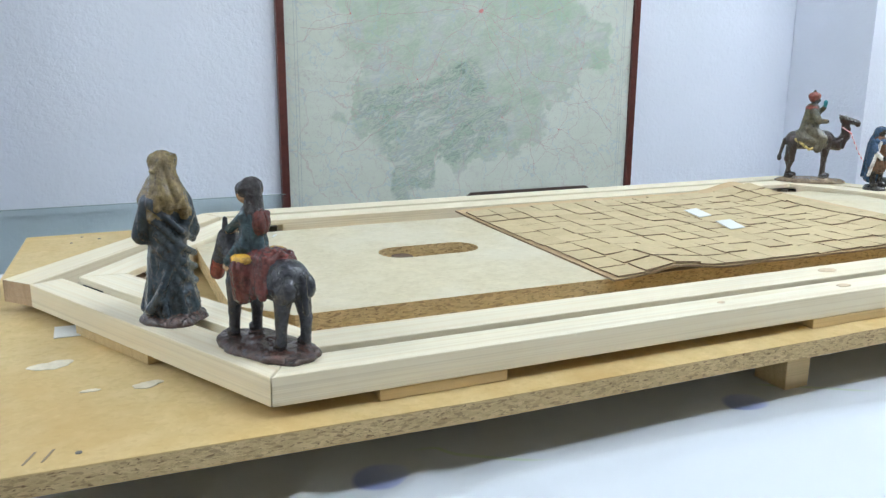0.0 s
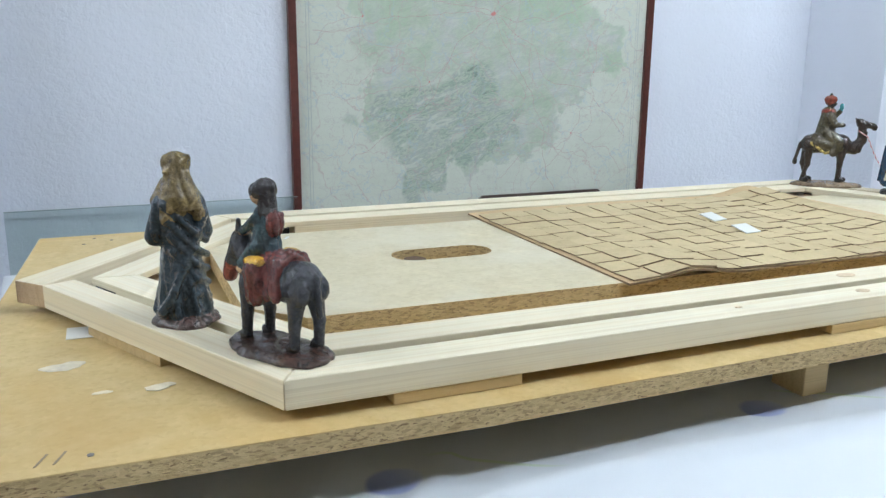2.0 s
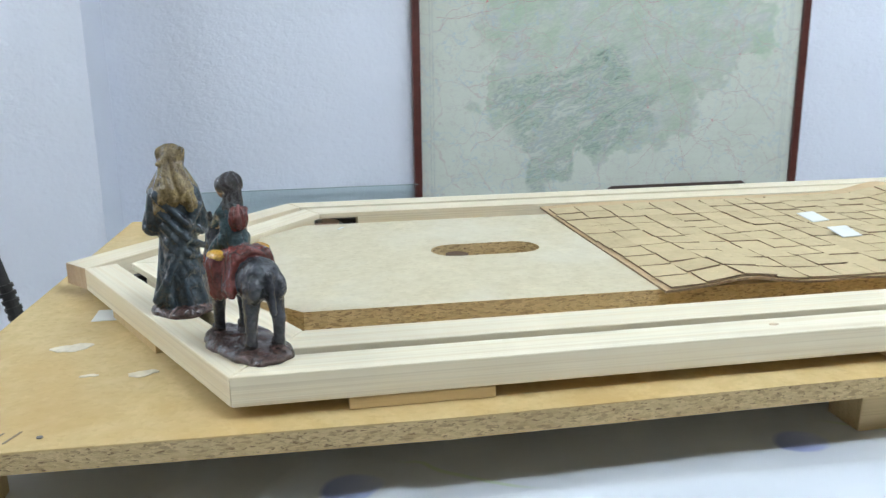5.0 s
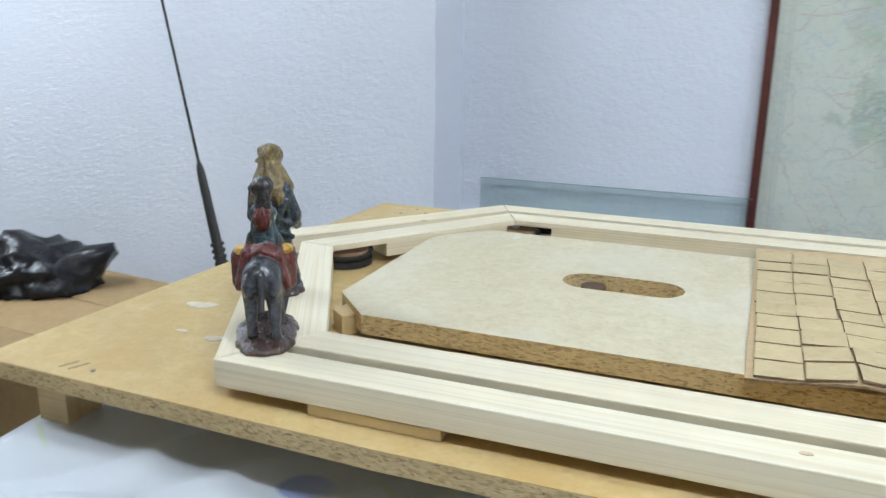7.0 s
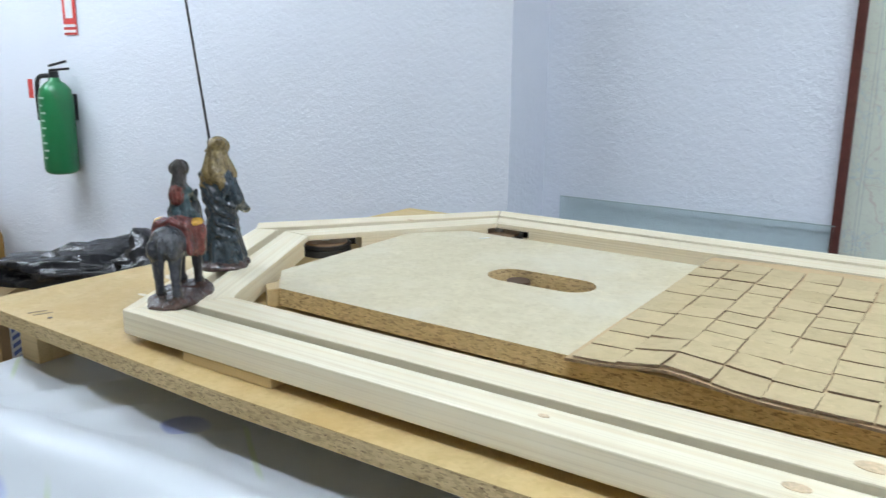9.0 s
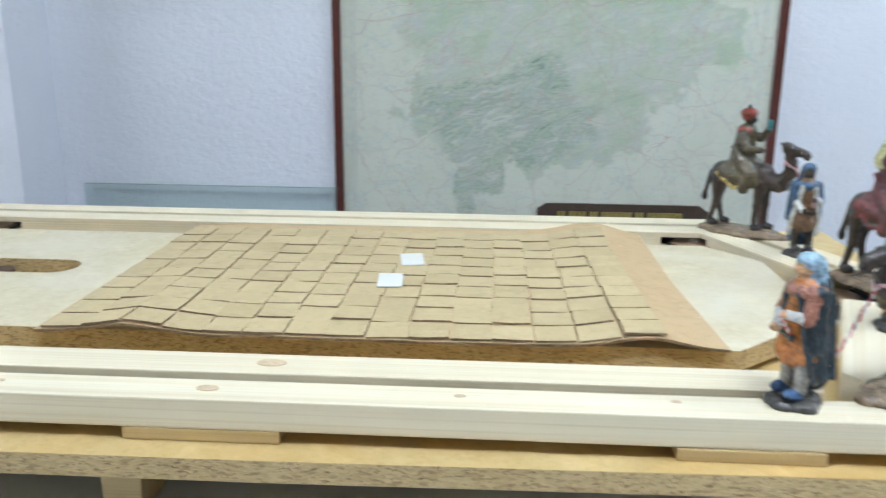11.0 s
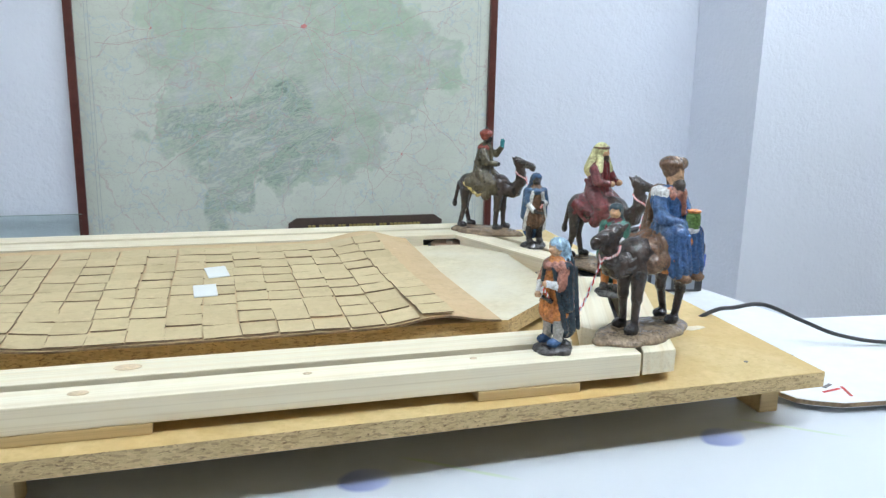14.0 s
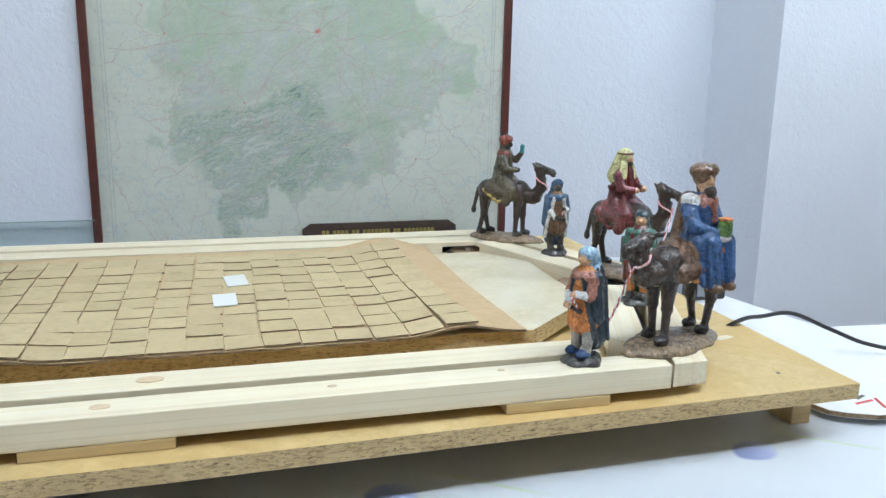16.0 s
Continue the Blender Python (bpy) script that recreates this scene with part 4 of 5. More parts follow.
# ---- painted resin figurines ----
class Clay:
    """A lump built up from rounded strokes (millimetres), melted together into one skin."""

    def __init__(self, melt=2.2):
        self.strokes, self.melt = [], melt

    def roll(self, a, b, ra, rb, paint, fold=0.0, count=7):
        self.strokes.append(("roll", np.array(a, float), np.array(b, float), ra, rb, paint, fold, count))

    def ball(self, c, r, paint, fold=0.0, count=7):
        self.strokes.append(("ball", np.array(c, float), np.array(r, float), 0, 0, paint, fold, count))

    def turned(self, cx, cy):
        """A view on this lump whose strokes are turned a quarter round (cx, cy)."""
        me = self

        class Quarter:
            def roll(self, a, b, ra, rb, paint, fold=0.0, count=7):
                me.roll((cx - a[1], cy + a[0], a[2]), (cx - b[1], cy + b[0], b[2]), ra, rb, paint, fold, count)

            def ball(self, c, r, paint, fold=0.0, count=7):
                me.ball((cx - c[1], cy + c[0], c[2]), (r[1], r[0], r[2]), paint, fold, count)
        return Quarter()

    def pair(self, a, b, ra, rb, paint):
        for s in (1, -1):
            self.roll((a[0], a[1] * s, a[2]), (b[0], b[1] * s, b[2]), ra, rb, paint)

    def dist(self, k, p):
        kind, a, b, ra, rb, _, fold, count = self.strokes[k]
        if kind == "roll":
            d = b - a
            h = np.clip(((p - a) @ d) / (d @ d), 0, 1)
            q = p - a - h[:, None] * d
            out = np.sqrt((q * q).sum(1)) - (ra + (rb - ra) * h)
        else:
            q = (p - a) / b
            n = np.sqrt((q * q).sum(1)) + 1e-9
            g = np.sqrt(((q / b) ** 2).sum(1)) + 1e-9
            out = n * (n - 1) / g
            q = p - a
        if fold:
            th = np.arctan2(p[:, 1] - a[1], p[:, 0] - a[0])
            wave = np.sin(0.5 * (th * count + p[:, 2] * 0.09 + 1.3 * np.sin(p[:, 2] * 0.05 + th * 2) + k))
            out = out + fold * 1.9 * (0.55 - np.abs(wave) ** 0.7)
        return out

    def field(self, p):
        d = None
        for k in range(len(self.strokes)):
            e = self.dist(k, p)
            if d is None:
                d = e
            else:
                h = np.clip(0.5 + 0.5 * (d - e) / self.melt, 0, 1)
                d = d * (1 - h) + e * h - self.melt * h * (1 - h)
        d = d + 0.22 * np.sin(p[:, 0] * 0.9 + 1) * np.sin(p[:, 1] * 1.1) * np.sin(p[:, 2] * 0.8) + 0.10 * np.sin(p[:, 0] * 2.3) * np.sin(p[:, 2] * 2.1 + p[:, 1] * 1.7)
        return np.maximum(d, 0.15 - p[:, 2])

    def mesh(self, name, paints, cell=0.95):
        ends = [(s[1] - s[3], s[1] + s[3], s[2] - s[4], s[2] + s[4]) if s[0] == "roll" else (s[1] - s[2], s[1] + s[2]) for s in self.strokes]
        ends = np.array([e for grp in ends for e in grp])
        lo = ends.min(0) - 3.5
        lo[2] = -2.0
        hi = ends.max(0) + 3.5
        step = 5
        nc = np.ceil((hi - lo) / (cell * step)).astype(int) + 1
        ax = [lo[i] + cell * step * (np.arange(nc[i]) + 0.4) for i in range(3)]
        g = np.stack(np.meshgrid(*ax, indexing="ij"), -1).reshape(-1, 3)
        far = self.field(g).reshape(nc)
        n = nc * step
        f = np.repeat(np.repeat(np.repeat(far, step, 0), step, 1), step, 2)
        near_skin = np.argwhere(np.abs(f) < cell * step * 0.9 + 2.2)
        f[tuple(near_skin.T)] = self.field(lo + cell * near_skin)
        inside = f < 0
        c = [inside[i:n[0] - 1 + i, j:n[1] - 1 + j, k:n[2] - 1 + k] for i in (0, 1) for j in (0, 1) for k in (0, 1)]
        total = sum(x.astype(int) for x in c)
        active = (total > 0) & (total < 8)
        idx = -np.ones(active.shape, int)
        cells = np.argwhere(active)
        idx[active] = np.arange(len(cells))
        acc, num = np.zeros((len(cells), 3)), np.zeros(len(cells))
        corner = [(i, j, k) for i in (0, 1) for j in (0, 1) for k in (0, 1)]
        for a in corner:
            for axis in range(3):
                if a[axis]:
                    continue
                b = list(a)
                b[axis] = 1
                fa = f[cells[:, 0] + a[0], cells[:, 1] + a[1], cells[:, 2] + a[2]]
                fb = f[cells[:, 0] + b[0], cells[:, 1] + b[1], cells[:, 2] + b[2]]
                hit = (fa < 0) != (fb < 0)
                s = np.where(hit, fa / np.where(hit, fa - fb, 1), 0)
                q = np.array(a, float) + s[:, None] * (np.array(b, float) - np.array(a, float))
                acc[hit] += q[hit]
                num[hit] += 1
        verts = lo + cell * (cells + acc / num[:, None])
        quads = []
        for axis in range(3):
            u, w = [(1, 2), (2, 0), (0, 1)][axis]
            s0, s1 = [slice(None)] * 3, [slice(None)] * 3
            s0[axis], s1[axis] = slice(0, -1), slice(1, None)
            e = np.argwhere(inside[tuple(s0)] != inside[tuple(s1)])
            e = e[(e[:, u] > 0) & (e[:, w] > 0) & (e[:, u] < n[u] - 1) & (e[:, w] < n[w] - 1)]
            du, dw = np.eye(3, dtype=int)[u], np.eye(3, dtype=int)[w]
            q = np.stack([idx[tuple(x.T)] for x in (e, e - du, e - du - dw, e - dw)], 1)
            flip = ~inside[tuple(e.T)]
            q[flip] = q[flip][:, ::-1]
            quads.append(q)
        quads = np.concatenate(quads)
        quads = quads[(quads >= 0).all(1)]
        mid = verts[quads].mean(1)
        near = np.stack([self.dist(k, mid) for k in range(len(self.strokes))], 1).argmin(1)
        names = [s[5] for s in self.strokes]
        used = sorted(set(names))
        slot = np.array([used.index(x) for x in names])[near]
        me = bpy.data.meshes.new(name)
        me.from_pydata((verts * 0.001).tolist(), [], quads.tolist())
        for u in used:
            me.materials.append(paints[u])
        me.polygons.foreach_set("material_index", slot.astype(np.int32))
        me.polygons.foreach_set("use_smooth", np.ones(len(quads), bool))
        me.update()
        return me


def resin(name, color, vary=0.70):
    """Hand-painted cast resin: mottled brushwork with a slight sheen."""
    m, t, b = nodes_of(name)
    v = coords(t, per_object=False)
    f = noise_tex(t, v, 420, 5, 0.7)
    g = noise_tex(t, v, 130, 4, 0.65, 0.8)
    dark = tuple(c * (1 - vary) for c in color)
    light = tuple(min(1, c * (1 + vary * 1.3) + 0.006) for c in color)
    link(t, mixed(t, 0.5, ramp(t, f, (0.32, dark), (0.68, light)), ramp(t, g, (0.35, dark), (0.65, light))), b.inputs["Base Color"])
    b.inputs["Roughness"].default_value = 0.24
    b.inputs["Coat Weight"].default_value = 0.30
    b.inputs["Coat Roughness"].default_value = 0.12
    bumped(t, b, g, 0.65, 0.0040)
    return m


PAINT = {}
for pn, pc in (("slate", (0.016, 0.028, 0.038)), ("olive", (0.155, 0.110, 0.042)), ("skin", (0.50, 0.30, 0.17)), ("dark_base", (0.048, 0.023, 0.017)),
               ("ash", (0.024, 0.026, 0.033)), ("maroon", (0.10, 0.020, 0.015)), ("orange", (0.72, 0.30, 0.03)), ("teal", (0.024, 0.050, 0.060)),
               ("camel", (0.030, 0.018, 0.013)), ("earth", (0.20, 0.14, 0.085)), ("drab", (0.070, 0.056, 0.030)), ("gilt", (0.55, 0.40, 0.13)),
               ("brick", (0.21, 0.040, 0.025)), ("navy", (0.028, 0.070, 0.14)), ("cream", (0.70, 0.55, 0.27)), ("wine", (0.11, 0.017, 0.019)),
               ("blue", (0.030, 0.080, 0.19)), ("umber", (0.12, 0.062, 0.032)), ("white", (0.74, 0.70, 0.58)), ("dusk", (0.016, 0.012, 0.012)),
               ("rust", (0.42, 0.14, 0.03)), ("sky", (0.28, 0.42, 0.55)), ("greyleg", (0.28, 0.26, 0.23)), ("stone", (0.050, 0.046, 0.043)),
               ("leaf", (0.075, 0.15, 0.03)), ("plaid", (0.30, 0.12, 0.08)), ("pine_green", (0.03, 0.11, 0.08)), ("beard", (0.045, 0.030, 0.022)), ("turq", (0.05, 0.28, 0.30))):
    PAINT[pn] = resin("resin_" + pn, pc)


def rock(c, rx, ry, paint, h=8.0):
    """A rough slab of ground with an uneven, blunt-cornered outline."""
    c.ball((0, 0, 2.0), (rx * 0.95, ry * 0.92, h * 0.66), paint, 0.9, 5)
    for k in range(9):
        a = 2 * math.pi * k / 9 + 0.35 * math.sin(3.1 * k + rx)
        sq = 1.0 / max(abs(math.cos(a)) ** 1.6 + abs(math.sin(a)) ** 1.6, 0.8) ** 0.55
        f = 0.70 + 0.05 * math.sin(5.3 * k + ry)
        c.ball((rx * f * sq * math.cos(a), ry * f * sq * math.sin(a), 1.2 + 0.8 * math.sin(2.7 * k)), (rx * 0.30, ry * 0.40, h * (0.62 + 0.10 * math.sin(4.1 * k))), paint, 0.5, 6)


def head(c, x, z, skin, cloth, lean=0.0, beard="", r=8.0):
    c.ball((x, lean, z), (r * 0.95, r * 0.9, r * 1.15), skin)
    c.ball((x + r * 0.95, lean, z - 1), (2.0, 1.6, 2.4), skin)
    c.ball((x - r * 0.30, lean, z + r * 0.45), (r * 1.12, r * 1.15, r * 0.95), cloth, 0.5, 6)
    if beard:
        c.ball((x + r * 0.55, lean, z - r * 0.9), (r * 0.55, r * 0.65, r * 0.75), beard)


def walker():
    """The cloaked man who leads the donkey."""
    c = Clay(2.8)
    rock(c, 32, 26, "dark_base", 10)
    c.roll((0, 0, 10), (0, 0, 52), 21.0, 15.5, "slate", 1.6, 7)
    c.roll((0, 0, 50), (0, 0, 98), 15.5, 14.0, "slate", 0.8, 5)
    c.roll((-4, -13, 100), (2, -19, 76), 7.5, 8.0, "slate", 0.9)
    c.roll((-4, 13, 100), (2, 19, 74), 7.5, 8.0, "slate", 0.9)
    c.roll((2, -19, 75), (22, -14, 62), 7.0, 4.5, "slate", 0.6)
    c.ball((26, -13, 61), (4, 3.5, 3.5), "skin")
    for k in range(6):
        c.roll((-13, 15 - 2 * k, 102 - 13 * k), (-17, -8, 78 - 13 * k), 3.4, 2.6, "slate")
        c.roll((-17, -8, 78 - 13 * k), (-4, -20, 68 - 12 * k), 2.6, 3.0, "slate")
        c.roll((13, 12 - 3 * k, 96 - 9 * k), (16, -6 - k, 70 - 10 * k), 2.4, 1.8, "slate")
    c.roll((-10, -18, 92), (-20, 12, 30), 4.2, 3.2, "slate")
    c.roll((-20, 12, 30), (-14, 20, 14), 3.2, 4.4, "slate")
    for k in range(9):
        an = 0.7 * k + 0.3
        c.roll((15 * math.cos(an), 15 * math.sin(an), 48 - 4 * (k % 2)), (23 * math.cos(an + 0.3), 22 * math.sin(an + 0.3), 11), 2.2, 3.2, "slate")
    head(c, 4, 128, "skin", "olive", beard="beard", r=7.6)
    c.ball((-1, 0, 132), (10.8, 10.8, 10.5), "olive", 0.9, 7)
    c.roll((-4, 0, 124), (-7, 0, 106), 9.5, 14.5, "olive", 1.5, 7)
    c.roll((1, -8, 118), (1, -15, 103), 4.5, 6.0, "olive", 0.6)
    c.roll((1, 8, 118), (1, 15, 103), 4.5, 6.0, "olive", 0.6)
    for y in (-12, -5, 3, 10):
        c.roll((-11, y * 0.5, 126), (-17, y, 98), 1.8, 2.6, "olive")
    for k in range(5):
        an = 1.25 * k + 0.4
        c.roll((-1 + 8 * math.cos(an), 8 * math.sin(an), 131 + 3 * (k % 2)), (-1 + 9 * math.cos(an + 1.5), 9 * math.sin(an + 1.5), 137 - 3 * (k % 2)), 3.2, 3.0, "olive")
    for k in range(4):
        c.roll((-10, -8 + 3 * k, 139 - 4 * k), (-8, 2 + 3 * k, 133 - 2 * k), 2.0, 1.6, "olive")
    c.roll((-8, -9, 112), (-12, -13, 92), 4.0, 4.6, "olive", 0.8)
    c.roll((-8, 9, 112), (-12, 12, 90), 4.0, 4.6, "olive", 0.8)
    return c


def donkey_rider():
    """A laden donkey with a seated woman."""
    c = Clay(1.5)
    rock(c, 50, 25, "dark_base", 10)
    c.roll((-22, 0, 55), (18, 0, 56), 15.5, 14.0, "ash")
    c.ball((-28, 0, 57), (14, 14.5, 15), "ash")
    c.roll((22, 0, 60), (36, 0, 76), 10, 8, "ash")
    c.roll((36, 0, 79), (50, 0, 55), 8, 5.5, "ash")
    c.roll((47, 0, 60), (51, 0, 50), 6.2, 5.6, "brick")
    c.pair((34, 4, 84), (30, 7, 95), 2.8, 1.8, "ash")
    for x0, x1, s in ((20, 22, 1), (20, 18, -1), (-30, -28, 1), (-30, -34, -1)):
        c.roll((x0, 8 * s, 50), (x1, 9 * s, 28), 7.5, 4.4, "ash")
        c.roll((x1, 9 * s, 28), (x1 + 1, 9 * s, 12), 4.4, 3.8, "ash")
        c.ball((x1 + 3, 9 * s, 11), (5.5, 4.6, 4), "dusk")
    c.roll((-41, 0, 62), (-44, 0, 36), 3.0, 2.4, "ash")
    c.ball((-3, 0, 61), (21, 17, 15.0), "maroon", 1.2, 9)
    for k in range(6):
        c.roll((-20 + 6 * k, -16, 56 + 2 * (k % 2)), (-17 + 6 * k, 16, 58 + 2 * (k % 2)), 2.0, 2.0, "maroon")
        c.roll((-20 + 6.5 * k, 0, 75.5), (-18 + 6.5 * k, 14, 68), 2.0, 2.0, "maroon")
        c.roll((-20 + 6.5 * k, 0, 75.5), (-18 + 6.5 * k, -14, 68), 2.0, 2.0, "maroon")
    for s in (1, -1):
        c.roll((2, 16 * s, 64), (1, 17 * s, 46), 9, 7.5, "maroon", 0.6)
        for k in range(4):
            c.roll((-16 + 5 * k, 12 * s, 72), (-20 + 4.5 * k, 18 * s, 47 + 3 * (k % 2)), 3.2, 3.0, "maroon", 0.4)
        c.ball((2, 17 * s, 71), (9.5, 5.6, 3.4), "orange")
        c.roll((10, 7 * s, 78), (21, 12 * s, 66), 6, 4.6, "teal", 0.5)
        c.ball((24, 12 * s, 61), (4, 3, 3), "skin")
        c.ball((-34, 9 * s, 52), (9, 6, 10), "ash")
    c.roll((8, 0, 78), (9, 0, 100), 10.0, 7.8, "teal", 0.9, 6)
    c.roll((11, 7, 98), (28, 5, 87), 4.0, 3.0, "teal")
    c.roll((11, -7, 98), (28, -5, 87), 4.0, 3.0, "teal")
    c.ball((31, 1, 86), (4, 5, 2.6), "skin")
    c.ball((-1, 0, 95), (5.6, 6.6, 9.0), "maroon", 0.9)
    c.roll((-2, -5, 101), (9, 5, 90), 2.4, 2.4, "maroon")
    head(c, 13, 115, "skin", "dusk", lean=2.0, r=6.6)
    c.ball((9.0, -1, 118.5), (7.8, 8.0, 8.0), "dusk", 0.8, 7)
    c.roll((7, -1, 112), (6, 0, 103), 6, 7.0, "dusk", 0.6)
    return c


def camel_rider(robe, hood, trim, skin, beard, arm_up, gift, blanket, side_saddle=False, cape=False):
    """A standing camel with a robed rider."""
    c = Clay(1.7)
    rock(c, 60, 27, "earth", 11)
    c.roll((-27, 0, 75), (20, 0, 77), 16.5, 16.5, "camel")
    c.ball((-31, 0, 75), (15, 15.5, 16.5), "camel")
    c.roll((22, 0, 74), (42, 0, 69), 14, 10.5, "camel")
    bow = 13 if side_saddle else 0
    c.roll((42, 0, 69), (54, 0, 84 - bow / 2), 10.0, 7.8, "camel", 0.5)
    c.roll((54, 0, 84 - bow / 2), (52, 0, 108 - bow), 7.8, 6.6, "camel", 0.5)
    for k in range(5):
        c.roll((59, -5 + 2.5 * k, 98 - bow), (50 + k % 2, -7 + 3.5 * k, 64), 1.8, 2.2, "camel")
    c.roll((49, 0, 113 - bow), (70, 0, 109 - bow), 7.4, 4.8, "camel")
    c.ball((71, 0, 107 - bow), (5.6, 5.0, 4.4), "camel")
    c.ball((72, 0, 103 - bow), (3.6, 3.6, 2.2), "dusk")
    c.ball((47, 0, 117 - bow), (6.5, 6.5, 4.5), "camel", 0.6)
    c.pair((45, 5.5, 117 - bow), (42, 8.0, 121 - bow), 2.2, 1.4, "camel")
    c.pair((58, 5.6, 114 - bow), (60, 5.8, 114 - bow), 1.7, 1.5, "dusk")
    for x0, x1, x2, s in ((22, 24, 25, 1), (22, 20, 18, -1), (-33, -38, -32, 1), (-33, -33, -40, -1)):
        c.roll((x0, 8.5 * s, 68), (x1, 9.5 * s, 40), 8.6, 4.6, "camel")
        c.roll((x1, 9.5 * s, 40), (x2, 9.5 * s, 14), 4.2, 3.3, "camel")
        c.ball((x1, 9.5 * s, 40), (5.2, 4.9, 5.6), "camel")
        c.ball((x2 + 4, 10 * s, 12), (8, 6.0, 4.6), "dusk")
    c.roll((-46, 0, 76), (-53, 0, 46), 3.4, 2.6, "camel")
    c.ball((-53, 0, 43), (4, 3.6, 6), "dusk")
    c.ball((-6, 0, 82), (29, 20, 15), blanket, 1.6, 9)
    for s in (1, -1):
        c.roll((-24, 16 * s, 80), (14, 16 * s, 71), 8, 8, blanket, 1.0)
        c.roll((-31, 19 * s, 78), (-8, 21.5 * s, 61), 2.2, 2.2, trim)
        c.roll((-8, 21.5 * s, 61), (19, 19 * s, 69), 2.2, 2.2, trim)
        for k in range(5):
            c.roll((-20 + 7 * k, 14 * s, 92), (-26 + 10 * k, 20.5 * s, 69 - 2 * (k % 2)), 2.2, 2.4, blanket)
    if side_saddle:
        q = c.turned(-20, 2)
        q.ball((4, 0, 90), (24, 17, 7), "rust", 0.8, 9)
        q.roll((20, -15, 74), (20, 15, 74), 5.5, 5.5, "rust", 0.5)
        q.roll((0, 0, 94), (1, 0, 126), 14.5, 11.5, robe, 1.2, 7)
        q.ball((0, 0, 127), (10.5, 16, 8), robe, 0.7)
        for s in (1, -1):
            q.roll((2, 7 * s, 97), (19, 9 * s, 95), 11.5, 10.5, robe, 0.8)
            q.roll((20, 9 * s, 94), (23, 9 * s, 67), 10.0, 10.5, robe, 1.5, 9)
            q.ball((29, 9 * s, 58), (8.5, 5.6, 4.6), "umber")
            q.roll((0, 15 * s, 124), (8, 18 * s, 110), 7.0, 6.0, robe, 0.7)
        q.roll((8, 18, 110), (22, 9, 108), 5.6, 4.2, robe, 0.5)
        q.roll((8, -18, 110), (22, -5, 105), 5.6, 4.2, robe, 0.5)
        q.ball((26, 2, 101), (5, 7, 3.4), "white")
        q.roll((26, 2, 106), (26, 2, 112), 6.4, 6.4, gift)
        q.ball((26, 2, 117.5), (6.8, 6.8, 1.6), "rust")
        q.ball((-1, -13, 131), (8, 7, 6.5), "white", 0.7)
        q.ball((6, 1, 130), (8, 12, 7), "plaid", 1.0, 9)
        q.roll((10, 3, 128), (12, 5, 114), 4.6, 3.4, "plaid", 0.5)
        q.roll((-11, 0, 128), (-14, 0, 84), 8.5, 13.0, hood, 1.4, 7)
        head(q, 4, 147, skin, hood, beard=beard, r=8.2)
        q.ball((11, 0, 138), (4.4, 4.6, 6.0), "beard")
        q.roll((0, -8, 156), (4, 8, 157), 5.6, 5.6, hood, 0.5)
        q.ball((0, 0, 156), (10.4, 10.8, 7.0), hood, 1.0, 8)
        q.roll((-6, 5, 152), (-6, 7, 138), 4.4, 3.0, hood)
        return c
    bx = -7
    c.roll((bx, 0, 94), (bx + 2, 0, 130), 15.5, 10.5, robe, 1.9, 7)
    c.ball((bx + 1, 0, 129), (10, 14.5, 7.5), robe, 0.8)
    for s in (1, -1):
        c.roll((-6, 10 * s, 96), (12, 20 * s, 80), 10.5, 9.0, robe, 1.0)
        c.roll((12, 20 * s, 80), (6, 23 * s, 62), 8.0, 6.5, robe, 0.9)
        for k in range(3):
            c.roll((-16 + 4 * k, 14 * s, 112 - 6 * k), (6 - 4 * k, 21 * s, 80 - 5 * k), 2.2, 2.2, robe)
        if s == arm_up:
            c.roll((-3, 12 * s, 127), (7, 18 * s, 122), 6, 5.2, robe)
            c.roll((7, 18 * s, 122), (16, 15 * s, 132), 5.0, 4.0, robe)
            c.roll((17, 15 * s, 134), (18, 14 * s, 140), 3.2, 3.2, gift)
            c.ball((18, 14 * s, 143), (3.6, 3.4, 3.8), gift)
        else:
            c.roll((bx + 3, 14 * s, 126), (bx + 11, 18 * s, 111), 6.4, 5.8, robe, 0.6)
            c.roll((bx + 11, 18 * s, 111), (bx + 23, 10 * s, 110), 5.4, 4.4, robe)
            c.ball((bx + 26, 9 * s, 110), (4, 3.6, 3.6), skin)
    hx = bx + 5
    head(c, hx, 147, skin, hood, beard=beard, r=7.6)
    if cape:
        c.ball((hx - 3, 0, 150), (9.4, 9.8, 9.6), hood, 0.5, 7)
        c.roll((hx - 7, 0, 146), (hx - 10, 0, 126), 8.5, 13.5, hood, 1.0, 7)
        c.roll((hx + 1, 8, 140), (hx + 3, 12, 126), 3.8, 5, hood)
        c.roll((hx + 1, -8, 140), (hx + 3, -12, 126), 3.8, 5, hood)
        c.ball((hx - 2, 0, 153), (10.2, 10.4, 1.8), "umber")
    else:
        c.ball((hx - 2, 0, 154), (10.2, 10.2, 6.4), hood, 0.8, 7)
        if hood == "brick":
            c.ball((hx - 2, 0, 162), (2.4, 2.4, 3.0), "dusk")
        c.ball((hx - 4, 0, 133), (11, 13, 5), hood if hood == "brick" else "plaid", 0.6, 7)
    return c


